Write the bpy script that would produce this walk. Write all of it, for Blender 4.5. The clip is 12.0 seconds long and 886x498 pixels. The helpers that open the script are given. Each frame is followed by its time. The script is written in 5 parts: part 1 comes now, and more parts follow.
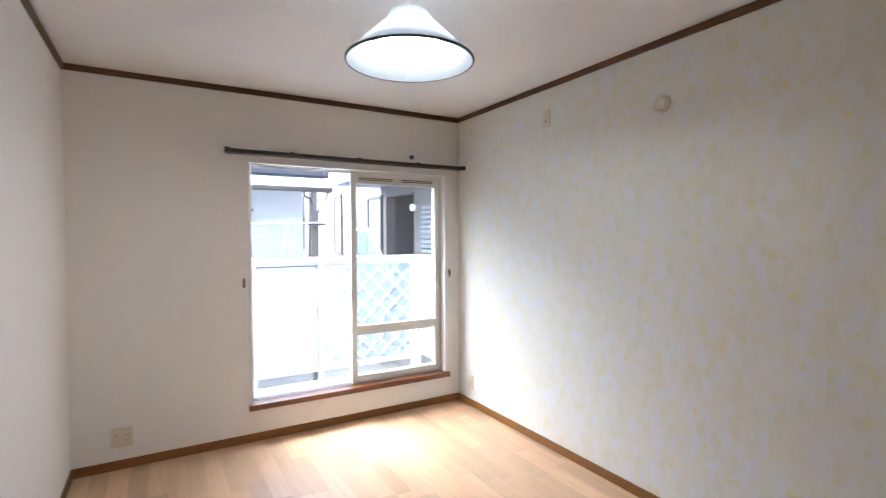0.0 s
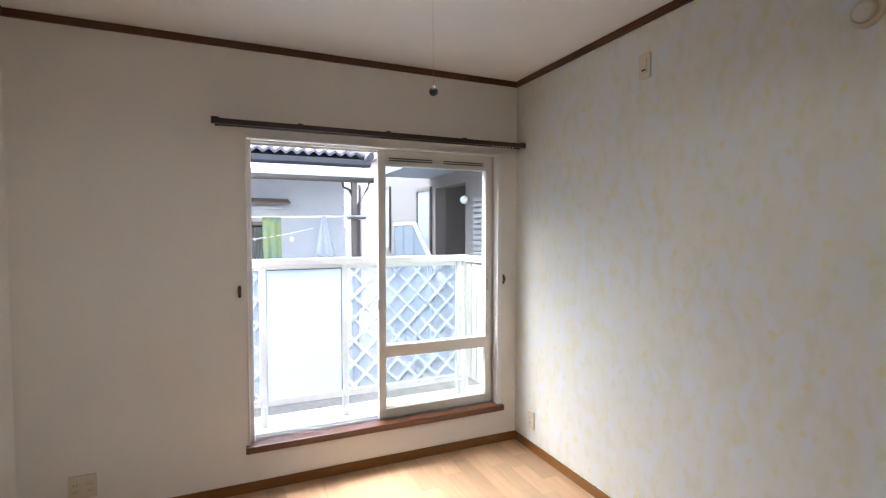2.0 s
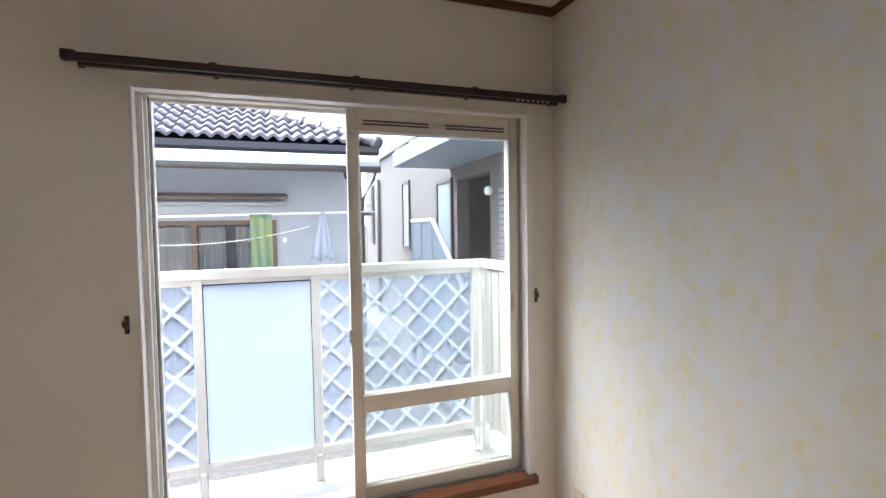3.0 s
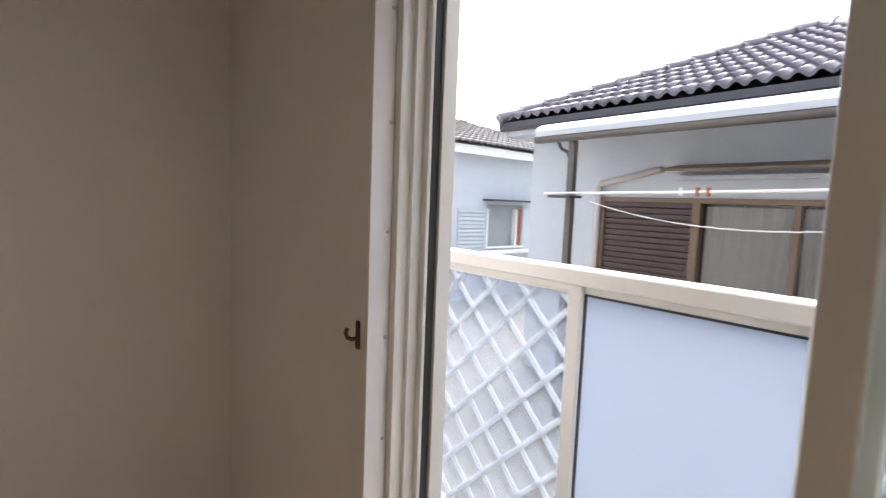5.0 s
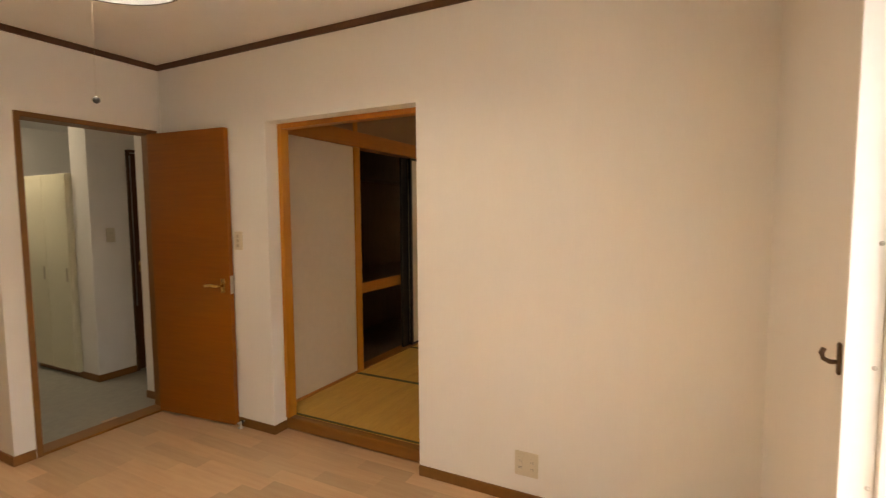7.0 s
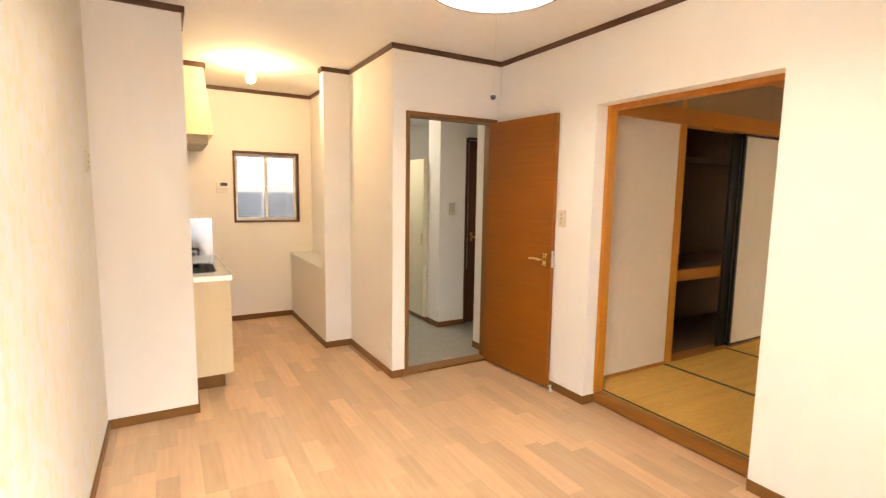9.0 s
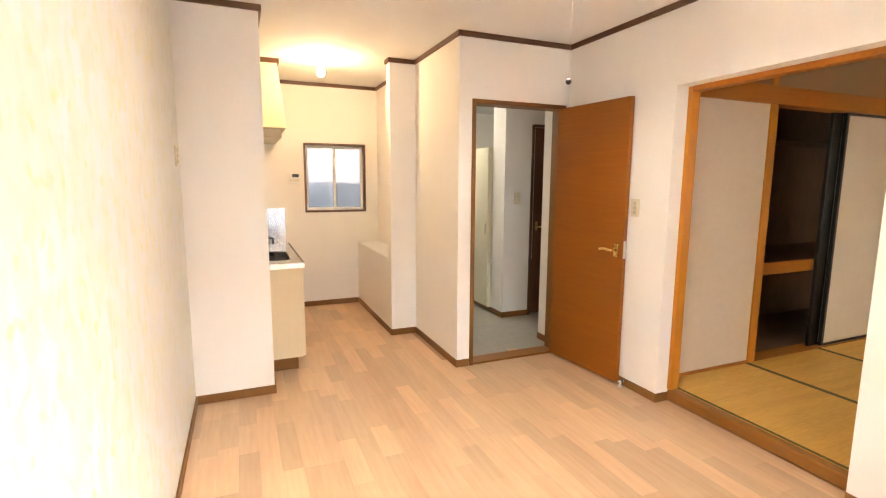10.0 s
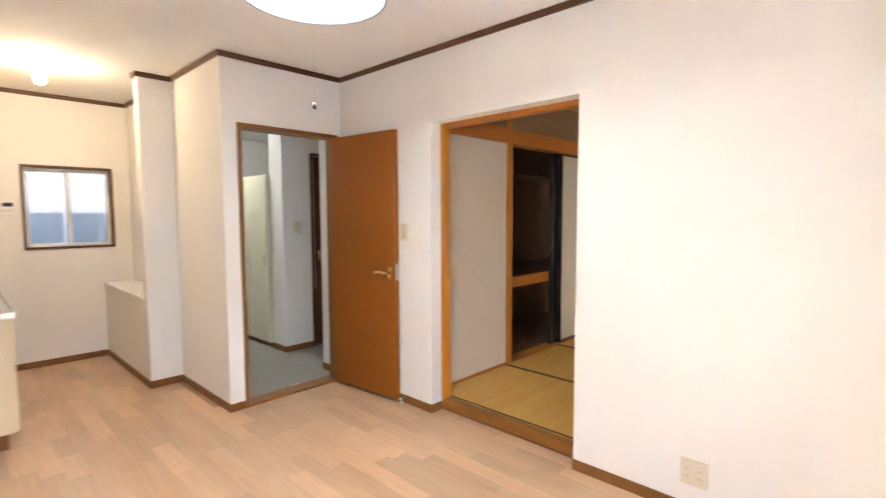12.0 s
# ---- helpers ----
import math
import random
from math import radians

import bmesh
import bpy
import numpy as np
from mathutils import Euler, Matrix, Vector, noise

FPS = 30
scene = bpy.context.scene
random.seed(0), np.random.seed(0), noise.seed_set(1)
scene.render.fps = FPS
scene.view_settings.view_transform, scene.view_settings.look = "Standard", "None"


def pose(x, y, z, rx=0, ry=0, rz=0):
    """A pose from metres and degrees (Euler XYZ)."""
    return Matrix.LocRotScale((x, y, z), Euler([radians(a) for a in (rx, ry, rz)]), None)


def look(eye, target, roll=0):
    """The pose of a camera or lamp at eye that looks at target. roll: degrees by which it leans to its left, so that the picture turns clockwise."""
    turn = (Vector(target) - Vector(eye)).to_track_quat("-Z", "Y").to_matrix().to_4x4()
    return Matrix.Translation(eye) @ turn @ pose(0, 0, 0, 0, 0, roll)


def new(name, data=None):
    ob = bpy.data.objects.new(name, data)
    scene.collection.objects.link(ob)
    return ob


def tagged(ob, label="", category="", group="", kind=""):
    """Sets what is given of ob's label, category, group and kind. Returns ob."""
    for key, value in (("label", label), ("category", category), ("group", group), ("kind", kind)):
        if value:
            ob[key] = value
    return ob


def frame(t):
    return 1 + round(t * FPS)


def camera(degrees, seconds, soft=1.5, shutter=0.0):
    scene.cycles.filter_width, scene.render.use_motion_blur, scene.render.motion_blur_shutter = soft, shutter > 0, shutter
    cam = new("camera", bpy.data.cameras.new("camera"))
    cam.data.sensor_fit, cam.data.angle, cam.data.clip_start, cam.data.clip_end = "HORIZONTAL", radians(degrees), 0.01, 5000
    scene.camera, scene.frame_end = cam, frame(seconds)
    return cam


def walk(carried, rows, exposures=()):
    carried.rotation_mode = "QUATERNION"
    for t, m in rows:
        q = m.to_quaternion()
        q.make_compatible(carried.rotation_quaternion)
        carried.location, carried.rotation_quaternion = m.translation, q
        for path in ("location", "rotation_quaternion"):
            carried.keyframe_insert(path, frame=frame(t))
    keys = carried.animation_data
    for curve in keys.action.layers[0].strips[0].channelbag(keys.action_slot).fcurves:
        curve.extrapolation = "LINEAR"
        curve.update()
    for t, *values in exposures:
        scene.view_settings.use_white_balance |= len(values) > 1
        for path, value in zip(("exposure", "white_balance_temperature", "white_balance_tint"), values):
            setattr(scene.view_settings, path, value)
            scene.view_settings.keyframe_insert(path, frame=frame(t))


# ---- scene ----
cam = camera(85.2, 12.0, 1.2, 0.22)
PATH = [
    (0, (0.484, -3.583, 1.454), (1.497, -1.859, 1.396), -0.2),
    (0.5, (0.535, -3.478, 1.461), (1.842, -1.967, 1.367), 0.4),
    (1, (0.576, -3.362, 1.463), (1.921, -1.885, 1.378), -0.1),
    (1.5, (0.697, -3.172, 1.447), (1.765, -1.484, 1.351), -1.7),
    (2, (0.941, -2.844, 1.462), (1.748, -1.016, 1.383), -0.0),
    (2.5, (1.171, -2.427, 1.465), (1.936, -0.58, 1.422), -0.8),
    (2.7, (1.279, -2.252, 1.453), (2.049, -0.408, 1.37), -0.9),
    (4.3, (2.001, -0.95, 1.459), (1.276, 0.911, 1.352), 2.0),
    (4.5, (2.004, -0.832, 1.454), (1.024, 0.907, 1.329), 1.8),
    (4.6, (1.999, -0.771, 1.451), (0.877, 0.879, 1.312), 1.2),
    (5, (1.914, -0.539, 1.425), (0.383, 0.735, 1.239), 2.2),
    (5.5, (1.897, -0.345, 1.42), (0.028, 0.357, 1.285), 0.9),
    (6, (2.043, -0.187, 1.429), (0.058, -0.35, 1.25), -1.5),
    (6.5, (2.118, -0.213, 1.429), (0.216, -0.813, 1.276), -1.1),
    (7, (2.185, -0.275, 1.422), (0.411, -1.187, 1.272), -0.4),
    (7.5, (2.287, -0.296, 1.421), (0.633, -1.408, 1.256), 0.2),
    (9.3, (2.412, -0.403, 1.415), (1.524, -2.177, 1.165), 0.8),
    (9.5, (2.42, -0.411, 1.415), (1.577, -2.205, 1.151), 0.7),
    (10, (2.425, -0.421, 1.418), (1.661, -2.248, 1.14), 0.3),
    (10.5, (2.428, -0.417, 1.417), (1.652, -2.239, 1.139), 0.3),
    (11, (2.427, -0.411, 1.417), (1.621, -2.223, 1.154), 0.6),
    (11.5, (2.41, -0.392, 1.417), (1.398, -2.111, 1.266), 0.5),
    (12, (2.308, -0.325, 1.382), (0.861, -1.698, 1.235), -0.2),
]
EXPOSURES = [(0, 3.95, 5400, 8), (0.5, 3.65, 5500, 8), (2.5, 3.3, 5800, 8), (4.3, 2.5, 6200, 9), (5.5, 2.4, 6700, 11), (6.0, 2.7, 7400, 13), (6.5, 3.4, 8600, 14),
             (7.5, 4.55, 8600, 13), (9.3, 5.35, 7300, 12), (11, 5.35, 6600, 11), (12, 5.2, 5800, 9)]
walk(cam, [(t, look(eye, target, roll)) for t, eye, target, roll in PATH], EXPOSURES)

# ---------- world, sun ----------
world = bpy.data.worlds.new("world")
scene.world = world
world.use_nodes = True
wn = world.node_tree.nodes
sky = wn.new("ShaderNodeTexSky")
sky.sky_type = "NISHITA"
sky.sun_disc = False
sky.sun_elevation, sky.sun_rotation = radians(60), radians(-37)
sky.air_density, sky.dust_density, sky.ozone_density = 1.0, 6.0, 0.6
wn["Background"].inputs["Strength"].default_value = 0.13
pale = wn.new("ShaderNodeHueSaturation")
pale.inputs["Saturation"].default_value = 0.45
world.node_tree.links.new(sky.outputs["Color"], pale.inputs["Color"])
world.node_tree.links.new(pale.outputs["Color"], wn["Background"].inputs["Color"])
sun = new("sun", bpy.data.lights.new("sun", "SUN"))
sun.data.energy, sun.data.angle, sun.data.color = 0.5, radians(80), (1.0, 0.98, 0.95)
sun.matrix_basis = look((-2.2, 2.9, 6.4), (0, 0, 0))

# ---------- materials ----------


def material(name, color, rough=0.6, metal=0.0, var=0.06, scale=30.0, stretch=(1, 1, 1), bump=0.0, second=None, coat=0.0, island=False, piece=0.0):
    """Principled surface with two scales of tone variation, and relief."""
    m = bpy.data.materials.new(name)
    m.use_nodes = True
    n, l = m.node_tree.nodes, m.node_tree.links
    b = n["Principled BSDF"]
    b.inputs["Roughness"].default_value = rough
    b.inputs["Metallic"].default_value = metal
    b.inputs["Coat Weight"].default_value = coat
    co = n.new("ShaderNodeTexCoord")
    mp = n.new("ShaderNodeMapping")
    mp.inputs["Scale"].default_value = stretch
    l.new(co.outputs["Object"], mp.inputs["Vector"])
    small, large = n.new("ShaderNodeTexNoise"), n.new("ShaderNodeTexNoise")
    small.inputs["Scale"].default_value, small.inputs["Detail"].default_value = scale, 5
    large.inputs["Scale"].default_value, large.inputs["Detail"].default_value = scale / 9, 3
    l.new(mp.outputs[0], small.inputs["Vector"])
    l.new(mp.outputs[0], large.inputs["Vector"])
    add = n.new("ShaderNodeMath")
    add.operation = "ADD"
    l.new(small.outputs["Fac"], add.inputs[0])
    l.new(large.outputs["Fac"], add.inputs[1])
    ramp = n.new("ShaderNodeMapRange")
    ramp.inputs["From Min"].default_value, ramp.inputs["From Max"].default_value = 0.7, 1.3
    l.new(add.outputs[0], ramp.inputs["Value"])
    mix = n.new("ShaderNodeMix")
    mix.data_type = "RGBA"
    low = second or tuple(c * (1 - 2 * var) for c in color)
    mix.inputs["A"].default_value, mix.inputs["B"].default_value = (*low, 1), (*color, 1)
    l.new(ramp.outputs[0], mix.inputs["Factor"])
    out = mix.outputs["Result"]
    if piece:
        info, hsv, rng = n.new("ShaderNodeObjectInfo"), n.new("ShaderNodeHueSaturation"), n.new("ShaderNodeMapRange")
        rng.inputs["To Min"].default_value, rng.inputs["To Max"].default_value = 1 - piece, 1 + piece
        l.new(info.outputs["Random"], rng.inputs["Value"])
        l.new(rng.outputs[0], hsv.inputs["Value"])
        l.new(out, hsv.inputs["Color"])
        out = hsv.outputs["Color"]
    l.new(out, b.inputs["Base Color"])
    if bump:
        bp = n.new("ShaderNodeBump")
        bp.inputs["Strength"].default_value, bp.inputs["Distance"].default_value = bump, 0.002
        l.new(small.outputs["Fac"], bp.inputs["Height"])
        l.new(bp.outputs[0], b.inputs["Normal"])
    rr = n.new("ShaderNodeMapRange")
    rr.inputs["To Min"].default_value, rr.inputs["To Max"].default_value = rough * 0.85, min(1, rough * 1.15)
    l.new(large.outputs["Fac"], rr.inputs["Value"])
    l.new(rr.outputs[0], b.inputs["Roughness"])
    return m


def glow(name, color, strength):
    m = bpy.data.materials.new(name)
    m.use_nodes = True
    b = m.node_tree.nodes["Principled BSDF"]
    b.inputs["Base Color"].default_value = (*color, 1)
    b.inputs["Emission Color"].default_value = (*color, 1)
    b.inputs["Emission Strength"].default_value = strength
    return m


def clear_glass(name, tint=(0.97, 0.985, 0.98)):
    """Thin pane: straight through, with a clear reflection by angle."""
    m = bpy.data.materials.new(name)
    m.use_nodes = True
    n, l = m.node_tree.nodes, m.node_tree.links
    n.remove(n["Principled BSDF"])
    tr, gl, mx, fr = n.new("ShaderNodeBsdfTransparent"), n.new("ShaderNodeBsdfGlossy"), n.new("ShaderNodeMixShader"), n.new("ShaderNodeFresnel")
    tr.inputs["Color"].default_value = (*tint, 1)
    gl.inputs["Roughness"].default_value = 0.02
    l.new(fr.outputs[0], mx.inputs["Fac"])
    l.new(tr.outputs[0], mx.inputs[1])
    l.new(gl.outputs[0], mx.inputs[2])
    l.new(mx.outputs[0], n["Material Output"].inputs["Surface"])
    return m


def frosted(name, color, through_part):
    """Milky sheet that scatters daylight and lets a little straight through."""
    m = bpy.data.materials.new(name)
    m.use_nodes = True
    n, l = m.node_tree.nodes, m.node_tree.links
    n.remove(n["Principled BSDF"])
    tl, df, tr = n.new("ShaderNodeBsdfTranslucent"), n.new("ShaderNodeBsdfDiffuse"), n.new("ShaderNodeBsdfTransparent")
    tl.inputs["Color"].default_value = df.inputs["Color"].default_value = (*color, 1)
    a, b = n.new("ShaderNodeMixShader"), n.new("ShaderNodeMixShader")
    a.inputs["Fac"].default_value, b.inputs["Fac"].default_value = 0.35, through_part
    l.new(tl.outputs[0], a.inputs[1])
    l.new(df.outputs[0], a.inputs[2])
    l.new(a.outputs[0], b.inputs[1])
    l.new(tr.outputs[0], b.inputs[2])
    l.new(b.outputs[0], n["Material Output"].inputs["Surface"])
    return m


def blotched_paper(name):
    """Cream wallpaper with pale grey strokes and small yellow dabs."""
    m = bpy.data.materials.new(name)
    m.use_nodes = True
    n, l = m.node_tree.nodes, m.node_tree.links
    b = n["Principled BSDF"]
    b.inputs["Roughness"].default_value = 0.75
    co = n.new("ShaderNodeTexCoord")

    def field(scale, stretch, lo, hi, detail=2.0, off=0.0):
        mp, t, r = n.new("ShaderNodeMapping"), n.new("ShaderNodeTexNoise"), n.new("ShaderNodeMapRange")
        mp.inputs["Scale"].default_value, mp.inputs["Location"].default_value = stretch, (off, off, off)
        t.inputs["Scale"].default_value, t.inputs["Detail"].default_value = scale, detail
        r.inputs["From Min"].default_value, r.inputs["From Max"].default_value = lo, hi
        l.new(co.outputs["Object"], mp.inputs["Vector"])
        l.new(mp.outputs[0], t.inputs["Vector"])
        l.new(t.outputs["Fac"], r.inputs["Value"])
        return r.outputs[0]

    def blend(a, color, fac):
        mx = n.new("ShaderNodeMix")
        mx.data_type = "RGBA"
        mx.inputs["B"].default_value = (*color, 1)
        if isinstance(a, tuple):
            mx.inputs["A"].default_value = (*a, 1)
        else:
            l.new(a, mx.inputs["A"])
        l.new(fac, mx.inputs["Factor"])
        return mx.outputs["Result"]

    c = blend((0.71, 0.70, 0.635), (0.70, 0.715, 0.73), field(15, (1, 1, 0.5), 0.46, 0.62))
    c = blend(c, (0.675, 0.665, 0.565), field(17, (1, 1, 0.6), 0.52, 0.66, 2, 3.0))
    c = blend(c, (0.70, 0.655, 0.44), field(24, (1, 1, 0.75), 0.64, 0.76, 0.5, 8.0))
    l.new(c, b.inputs["Base Color"])
    fine, bp = n.new("ShaderNodeTexNoise"), n.new("ShaderNodeBump")
    fine.inputs["Scale"].default_value = 350
    bp.inputs["Strength"].default_value, bp.inputs["Distance"].default_value = 0.25, 0.001
    l.new(co.outputs["Object"], fine.inputs["Vector"])
    l.new(fine.outputs["Fac"], bp.inputs["Height"])
    l.new(bp.outputs[0], b.inputs["Normal"])
    return m


PAPER = material("white_wallpaper", (0.80, 0.775, 0.74), 0.8, var=0.010, scale=90, stretch=(1, 1, 0.15), bump=0.25)
CEIL = material("ceiling_paper", (0.80, 0.79, 0.77), 0.85, var=0.015, scale=60, bump=0.2)
BLOTCH = blotched_paper("cream_blotched_wallpaper")
TRIM = material("dark_brown_trim", (0.11, 0.046, 0.018), 0.45, var=0.12, scale=40, stretch=(1, 1, 1))
BASE = material("brown_baseboard", (0.22, 0.092, 0.016), 0.5, var=0.1, scale=40)
DOOR = material("chestnut_door_veneer", (0.29, 0.088, 0.003), 0.42, var=0.09, scale=55, stretch=(0.06, 1, 1), second=(0.235, 0.066, 0.002), coat=0.0)
DOORDARK = material("dark_brown_door_veneer", (0.13, 0.045, 0.02), 0.35, var=0.1, scale=55, stretch=(1, 1, 0.06))
HONEY = material("honey_cedar", (0.52, 0.20, 0.012), 0.42, var=0.1, scale=50, stretch=(1, 1, 0.08), second=(0.44, 0.155, 0.008))
HONEYX = material("honey_cedar_beam", (0.44, 0.155, 0.011), 0.45, var=0.1, scale=50, stretch=(0.08, 1, 1), second=(0.35, 0.115, 0.007))
SILL = material("varnished_sill_wood", (0.13, 0.042, 0.014), 0.3, var=0.12, scale=50, stretch=(0.08, 1, 1), coat=0.3)
PLANK = material("pale_oak_vinyl", (0.65, 0.445, 0.265), 0.30, scale=30, stretch=(1.4, 0.12, 1), second=(0.56, 0.345, 0.20), bump=0.03, piece=0.15)
JOINT = material("floor_underlay", (0.46, 0.29, 0.18), 0.7)
STEP = material("warm_brown_threshold", (0.29, 0.115, 0.018), 0.4, var=0.1, scale=45, stretch=(1, 0.1, 1))
TATAMI = material("golden_tatami", (0.72, 0.44, 0.105), 0.75, var=0.08, scale=120, stretch=(0.1, 1, 1), second=(0.57, 0.315, 0.065), bump=0.4)
TATAMI_EDGE = material("olive_tatami_border", (0.13, 0.11, 0.03), 0.8, var=0.1, scale=150)
SAND = material("beige_tatami_room_wall", (0.68, 0.58, 0.45), 0.85, var=0.03, scale=160, bump=0.3)
SHADE_TAN = material("shaded_beige_wall_and_tan_blind", (0.30, 0.19, 0.10), 0.85, var=0.04, scale=120, bump=0.3)
FUSUMA = material("ivory_sliding_door_paper", (0.74, 0.66, 0.52), 0.8, var=0.03, scale=70)
BLACK = material("black_lacquer", (0.012, 0.010, 0.009), 0.3)
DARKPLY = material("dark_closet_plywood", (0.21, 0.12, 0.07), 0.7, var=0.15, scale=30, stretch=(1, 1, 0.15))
ALU = material("ivory_aluminium", (0.72, 0.70, 0.65), 0.38, var=0.03, scale=25)
ALUSILVER = material("bare_aluminium", (0.60, 0.60, 0.60), 0.35, 0.7, var=0.04, scale=30)
WHITEFRAME = material("white_casing", (0.82, 0.82, 0.82), 0.45, var=0.02, scale=30)
GASKET = material("dark_gasket", (0.03, 0.028, 0.026), 0.6)
GLASS = clear_glass("window_glass")
BRONZE = material("bronze_metal", (0.11, 0.06, 0.035), 0.38, 0.6, var=0.1, scale=60)
RAILDARK = material("dark_curtain_rail", (0.055, 0.040, 0.034), 0.4, 0.3, var=0.1, scale=50)
BRASS = material("satin_brass", (0.74, 0.52, 0.20), 0.28, 0.9, var=0.05, scale=50)
STEEL = material("stainless_steel", (0.62, 0.62, 0.61), 0.24, 0.95, var=0.05, scale=60, stretch=(0.1, 1, 1))
SINKSTEEL = material("dull_sink_steel", (0.09, 0.09, 0.092), 0.45, 0.2, var=0.1, scale=40)
FOIL = material("crumpled_foil", (0.55, 0.55, 0.55), 0.22, 0.9, var=0.1, scale=14, bump=1.0)
IVORY = material("ivory_plastic", (0.66, 0.59, 0.46), 0.4, var=0.02, scale=40)
VENTCREAM = material("cream_vent_plastic", (0.70, 0.66, 0.58), 0.5, var=0.02, scale=40)
IVORYDARK = material("beige_plastic", (0.50, 0.43, 0.32), 0.4, var=0.02, scale=40)
WHITEPL = material("white_plastic", (0.80, 0.80, 0.78), 0.35, var=0.02, scale=40)
BLACKPL = material("black_plastic", (0.02, 0.02, 0.02), 0.4)
CREAMLAM = material("cream_laminate", (0.70, 0.58, 0.38), 0.4, var=0.025, scale=50, stretch=(1, 1, 0.2))
HOODCREAM = material("cream_enamel", (0.78, 0.68, 0.46), 0.35, var=0.02, scale=20)
HALLFLOOR = material("grey_hall_vinyl", (0.38, 0.36, 0.31), 0.5, var=0.1, scale=18, bump=0.1)
HALLCAB = material("cream_cabinet_panel", (0.70, 0.66, 0.50), 0.4, var=0.02, scale=30)
CONCRETE = material("balcony_concrete", (0.46, 0.46, 0.45), 0.85, var=0.1, scale=14, bump=0.4)
FROST = frosted("frosted_acrylic", (0.48, 0.54, 0.65), 0.20)
LATTFROST = frosted("clearer_frosted_acrylic", (0.31, 0.36, 0.45), 0.60)
KGLASS = frosted("frosted_kitchen_glass", (0.17, 0.19, 0.21), 0.25)
WHITEMETAL = material("white_painted_metal", (0.80, 0.80, 0.78), 0.45, var=0.03, scale=25)
SLATCREAM = material("cream_painted_slat", (0.50, 0.48, 0.43), 0.5, var=0.04, scale=25)
STUCCO = material("white_stucco", (0.52, 0.56, 0.61), 0.9, var=0.04, scale=40, bump=0.5)
STUCCO2 = material("cream_stucco", (0.52, 0.475, 0.45), 0.9, var=0.05, scale=40, bump=0.5)
PINKSTUCCO = material("mauve_grey_stucco", (0.21, 0.185, 0.19), 0.9, var=0.06, scale=30, bump=0.5)
PINKPLASTER = material("mauve_plaster", (0.38, 0.33, 0.32), 0.9, var=0.06, scale=30, bump=0.4)
VINE = material("dry_vine_bark", (0.24, 0.20, 0.17), 0.9, var=0.15, scale=60)
TILE = material("plum_grey_roof_tile", (0.20, 0.185, 0.22), 0.30, var=0.12, scale=30, piece=0.18)
TILEPALE = material("weathered_grey_roof_tile", (0.15, 0.147, 0.145), 0.45, var=0.1, scale=30, piece=0.12)
GUTTER = material("grey_gutter", (0.055, 0.055, 0.065), 0.45, var=0.06, scale=20)
BROWNMETAL = material("brown_window_metal", (0.19, 0.135, 0.095), 0.45, 0.2, var=0.1, scale=30)
SHUTTER = material("dark_brown_shutter", (0.085, 0.060, 0.058), 0.5, var=0.1, scale=30)
POSTGREY = material("taupe_post_metal", (0.13, 0.12, 0.11), 0.45, 0.2, var=0.06, scale=30)
CURTAIN = material("white_lace_curtain", (0.88, 0.89, 0.92), 0.9, var=0.06, scale=30, stretch=(1, 1, 0.1))
DARKROOM = material("unlit_room_shade", (0.06, 0.065, 0.08), 0.8)
TOWEL = material("yellow_green_towel", (0.26, 0.44, 0.37), 0.9, scale=16, second=(0.42, 0.47, 0.20))
CLOTH = material("pale_blue_white_cloth", (0.62, 0.68, 0.76), 0.9, var=0.05, scale=20)
BLUEPANEL = material("grey_blue_stair_panel", (0.28, 0.33, 0.41), 0.5, var=0.05, scale=20)
PORCHSHADE = material("porch_wall_painted_shade", (0.10, 0.09, 0.095), 0.8, var=0.06, scale=20)
EARTH = material("gravel_ground", (0.26, 0.25, 0.23), 0.95, var=0.15, scale=12, bump=0.6)
LOUVRE = material("grey_louvre", (0.30, 0.31, 0.33), 0.5, var=0.06, scale=30)
BRICKRED = material("red_brick_board", (0.45, 0.16, 0.07), 0.8, var=0.2, scale=40)

# ---------- mesh helpers ----------


def add_box(bm, a, b):
    """Box from corner a to corner b, into bm."""
    a, b = [min(p) for p in zip(a, b)], [max(p) for p in zip(a, b)]
    v = [bm.verts.new((x, y, z)) for x in (a[0], b[0]) for y in (a[1], b[1]) for z in (a[2], b[2])]
    for q in ((0, 1, 3, 2), (4, 6, 7, 5), (0, 4, 5, 1), (2, 3, 7, 6), (0, 2, 6, 4), (1, 5, 7, 3)):
        bm.faces.new([v[i] for i in q])


def boxes(*pairs, bevel=0.0, seg=2):
    bm = bmesh.new()
    for a, b in pairs:
        add_box(bm, a, b)
    if bevel:
        bmesh.ops.bevel(bm, geom=bm.edges[:], offset=bevel, segments=seg, affect="EDGES", profile=0.5)
    return bm


def tube(points, r, n=10):
    """Round bar along points."""
    bm = bmesh.new()
    rings = []
    for i, p in enumerate(points):
        p = Vector(p)
        d = (Vector(points[min(i + 1, len(points) - 1)]) - Vector(points[max(i - 1, 0)])).normalized()
        side = d.cross(Vector((0, 0, 1)) if abs(d.z) < 0.9 else Vector((1, 0, 0))).normalized()
        up = side.cross(d)
        rings.append([bm.verts.new(p + r * (math.cos(k * math.tau / n) * side + math.sin(k * math.tau / n) * up)) for k in range(n)])
    for a, b in zip(rings, rings[1:]):
        for k in range(n):
            bm.faces.new((a[k], a[(k + 1) % n], b[(k + 1) % n], b[k])).smooth = True
    bm.faces.new(rings[0][::-1])
    bm.faces.new(rings[-1])
    bmesh.ops.recalc_face_normals(bm, faces=bm.faces[:])
    return bm


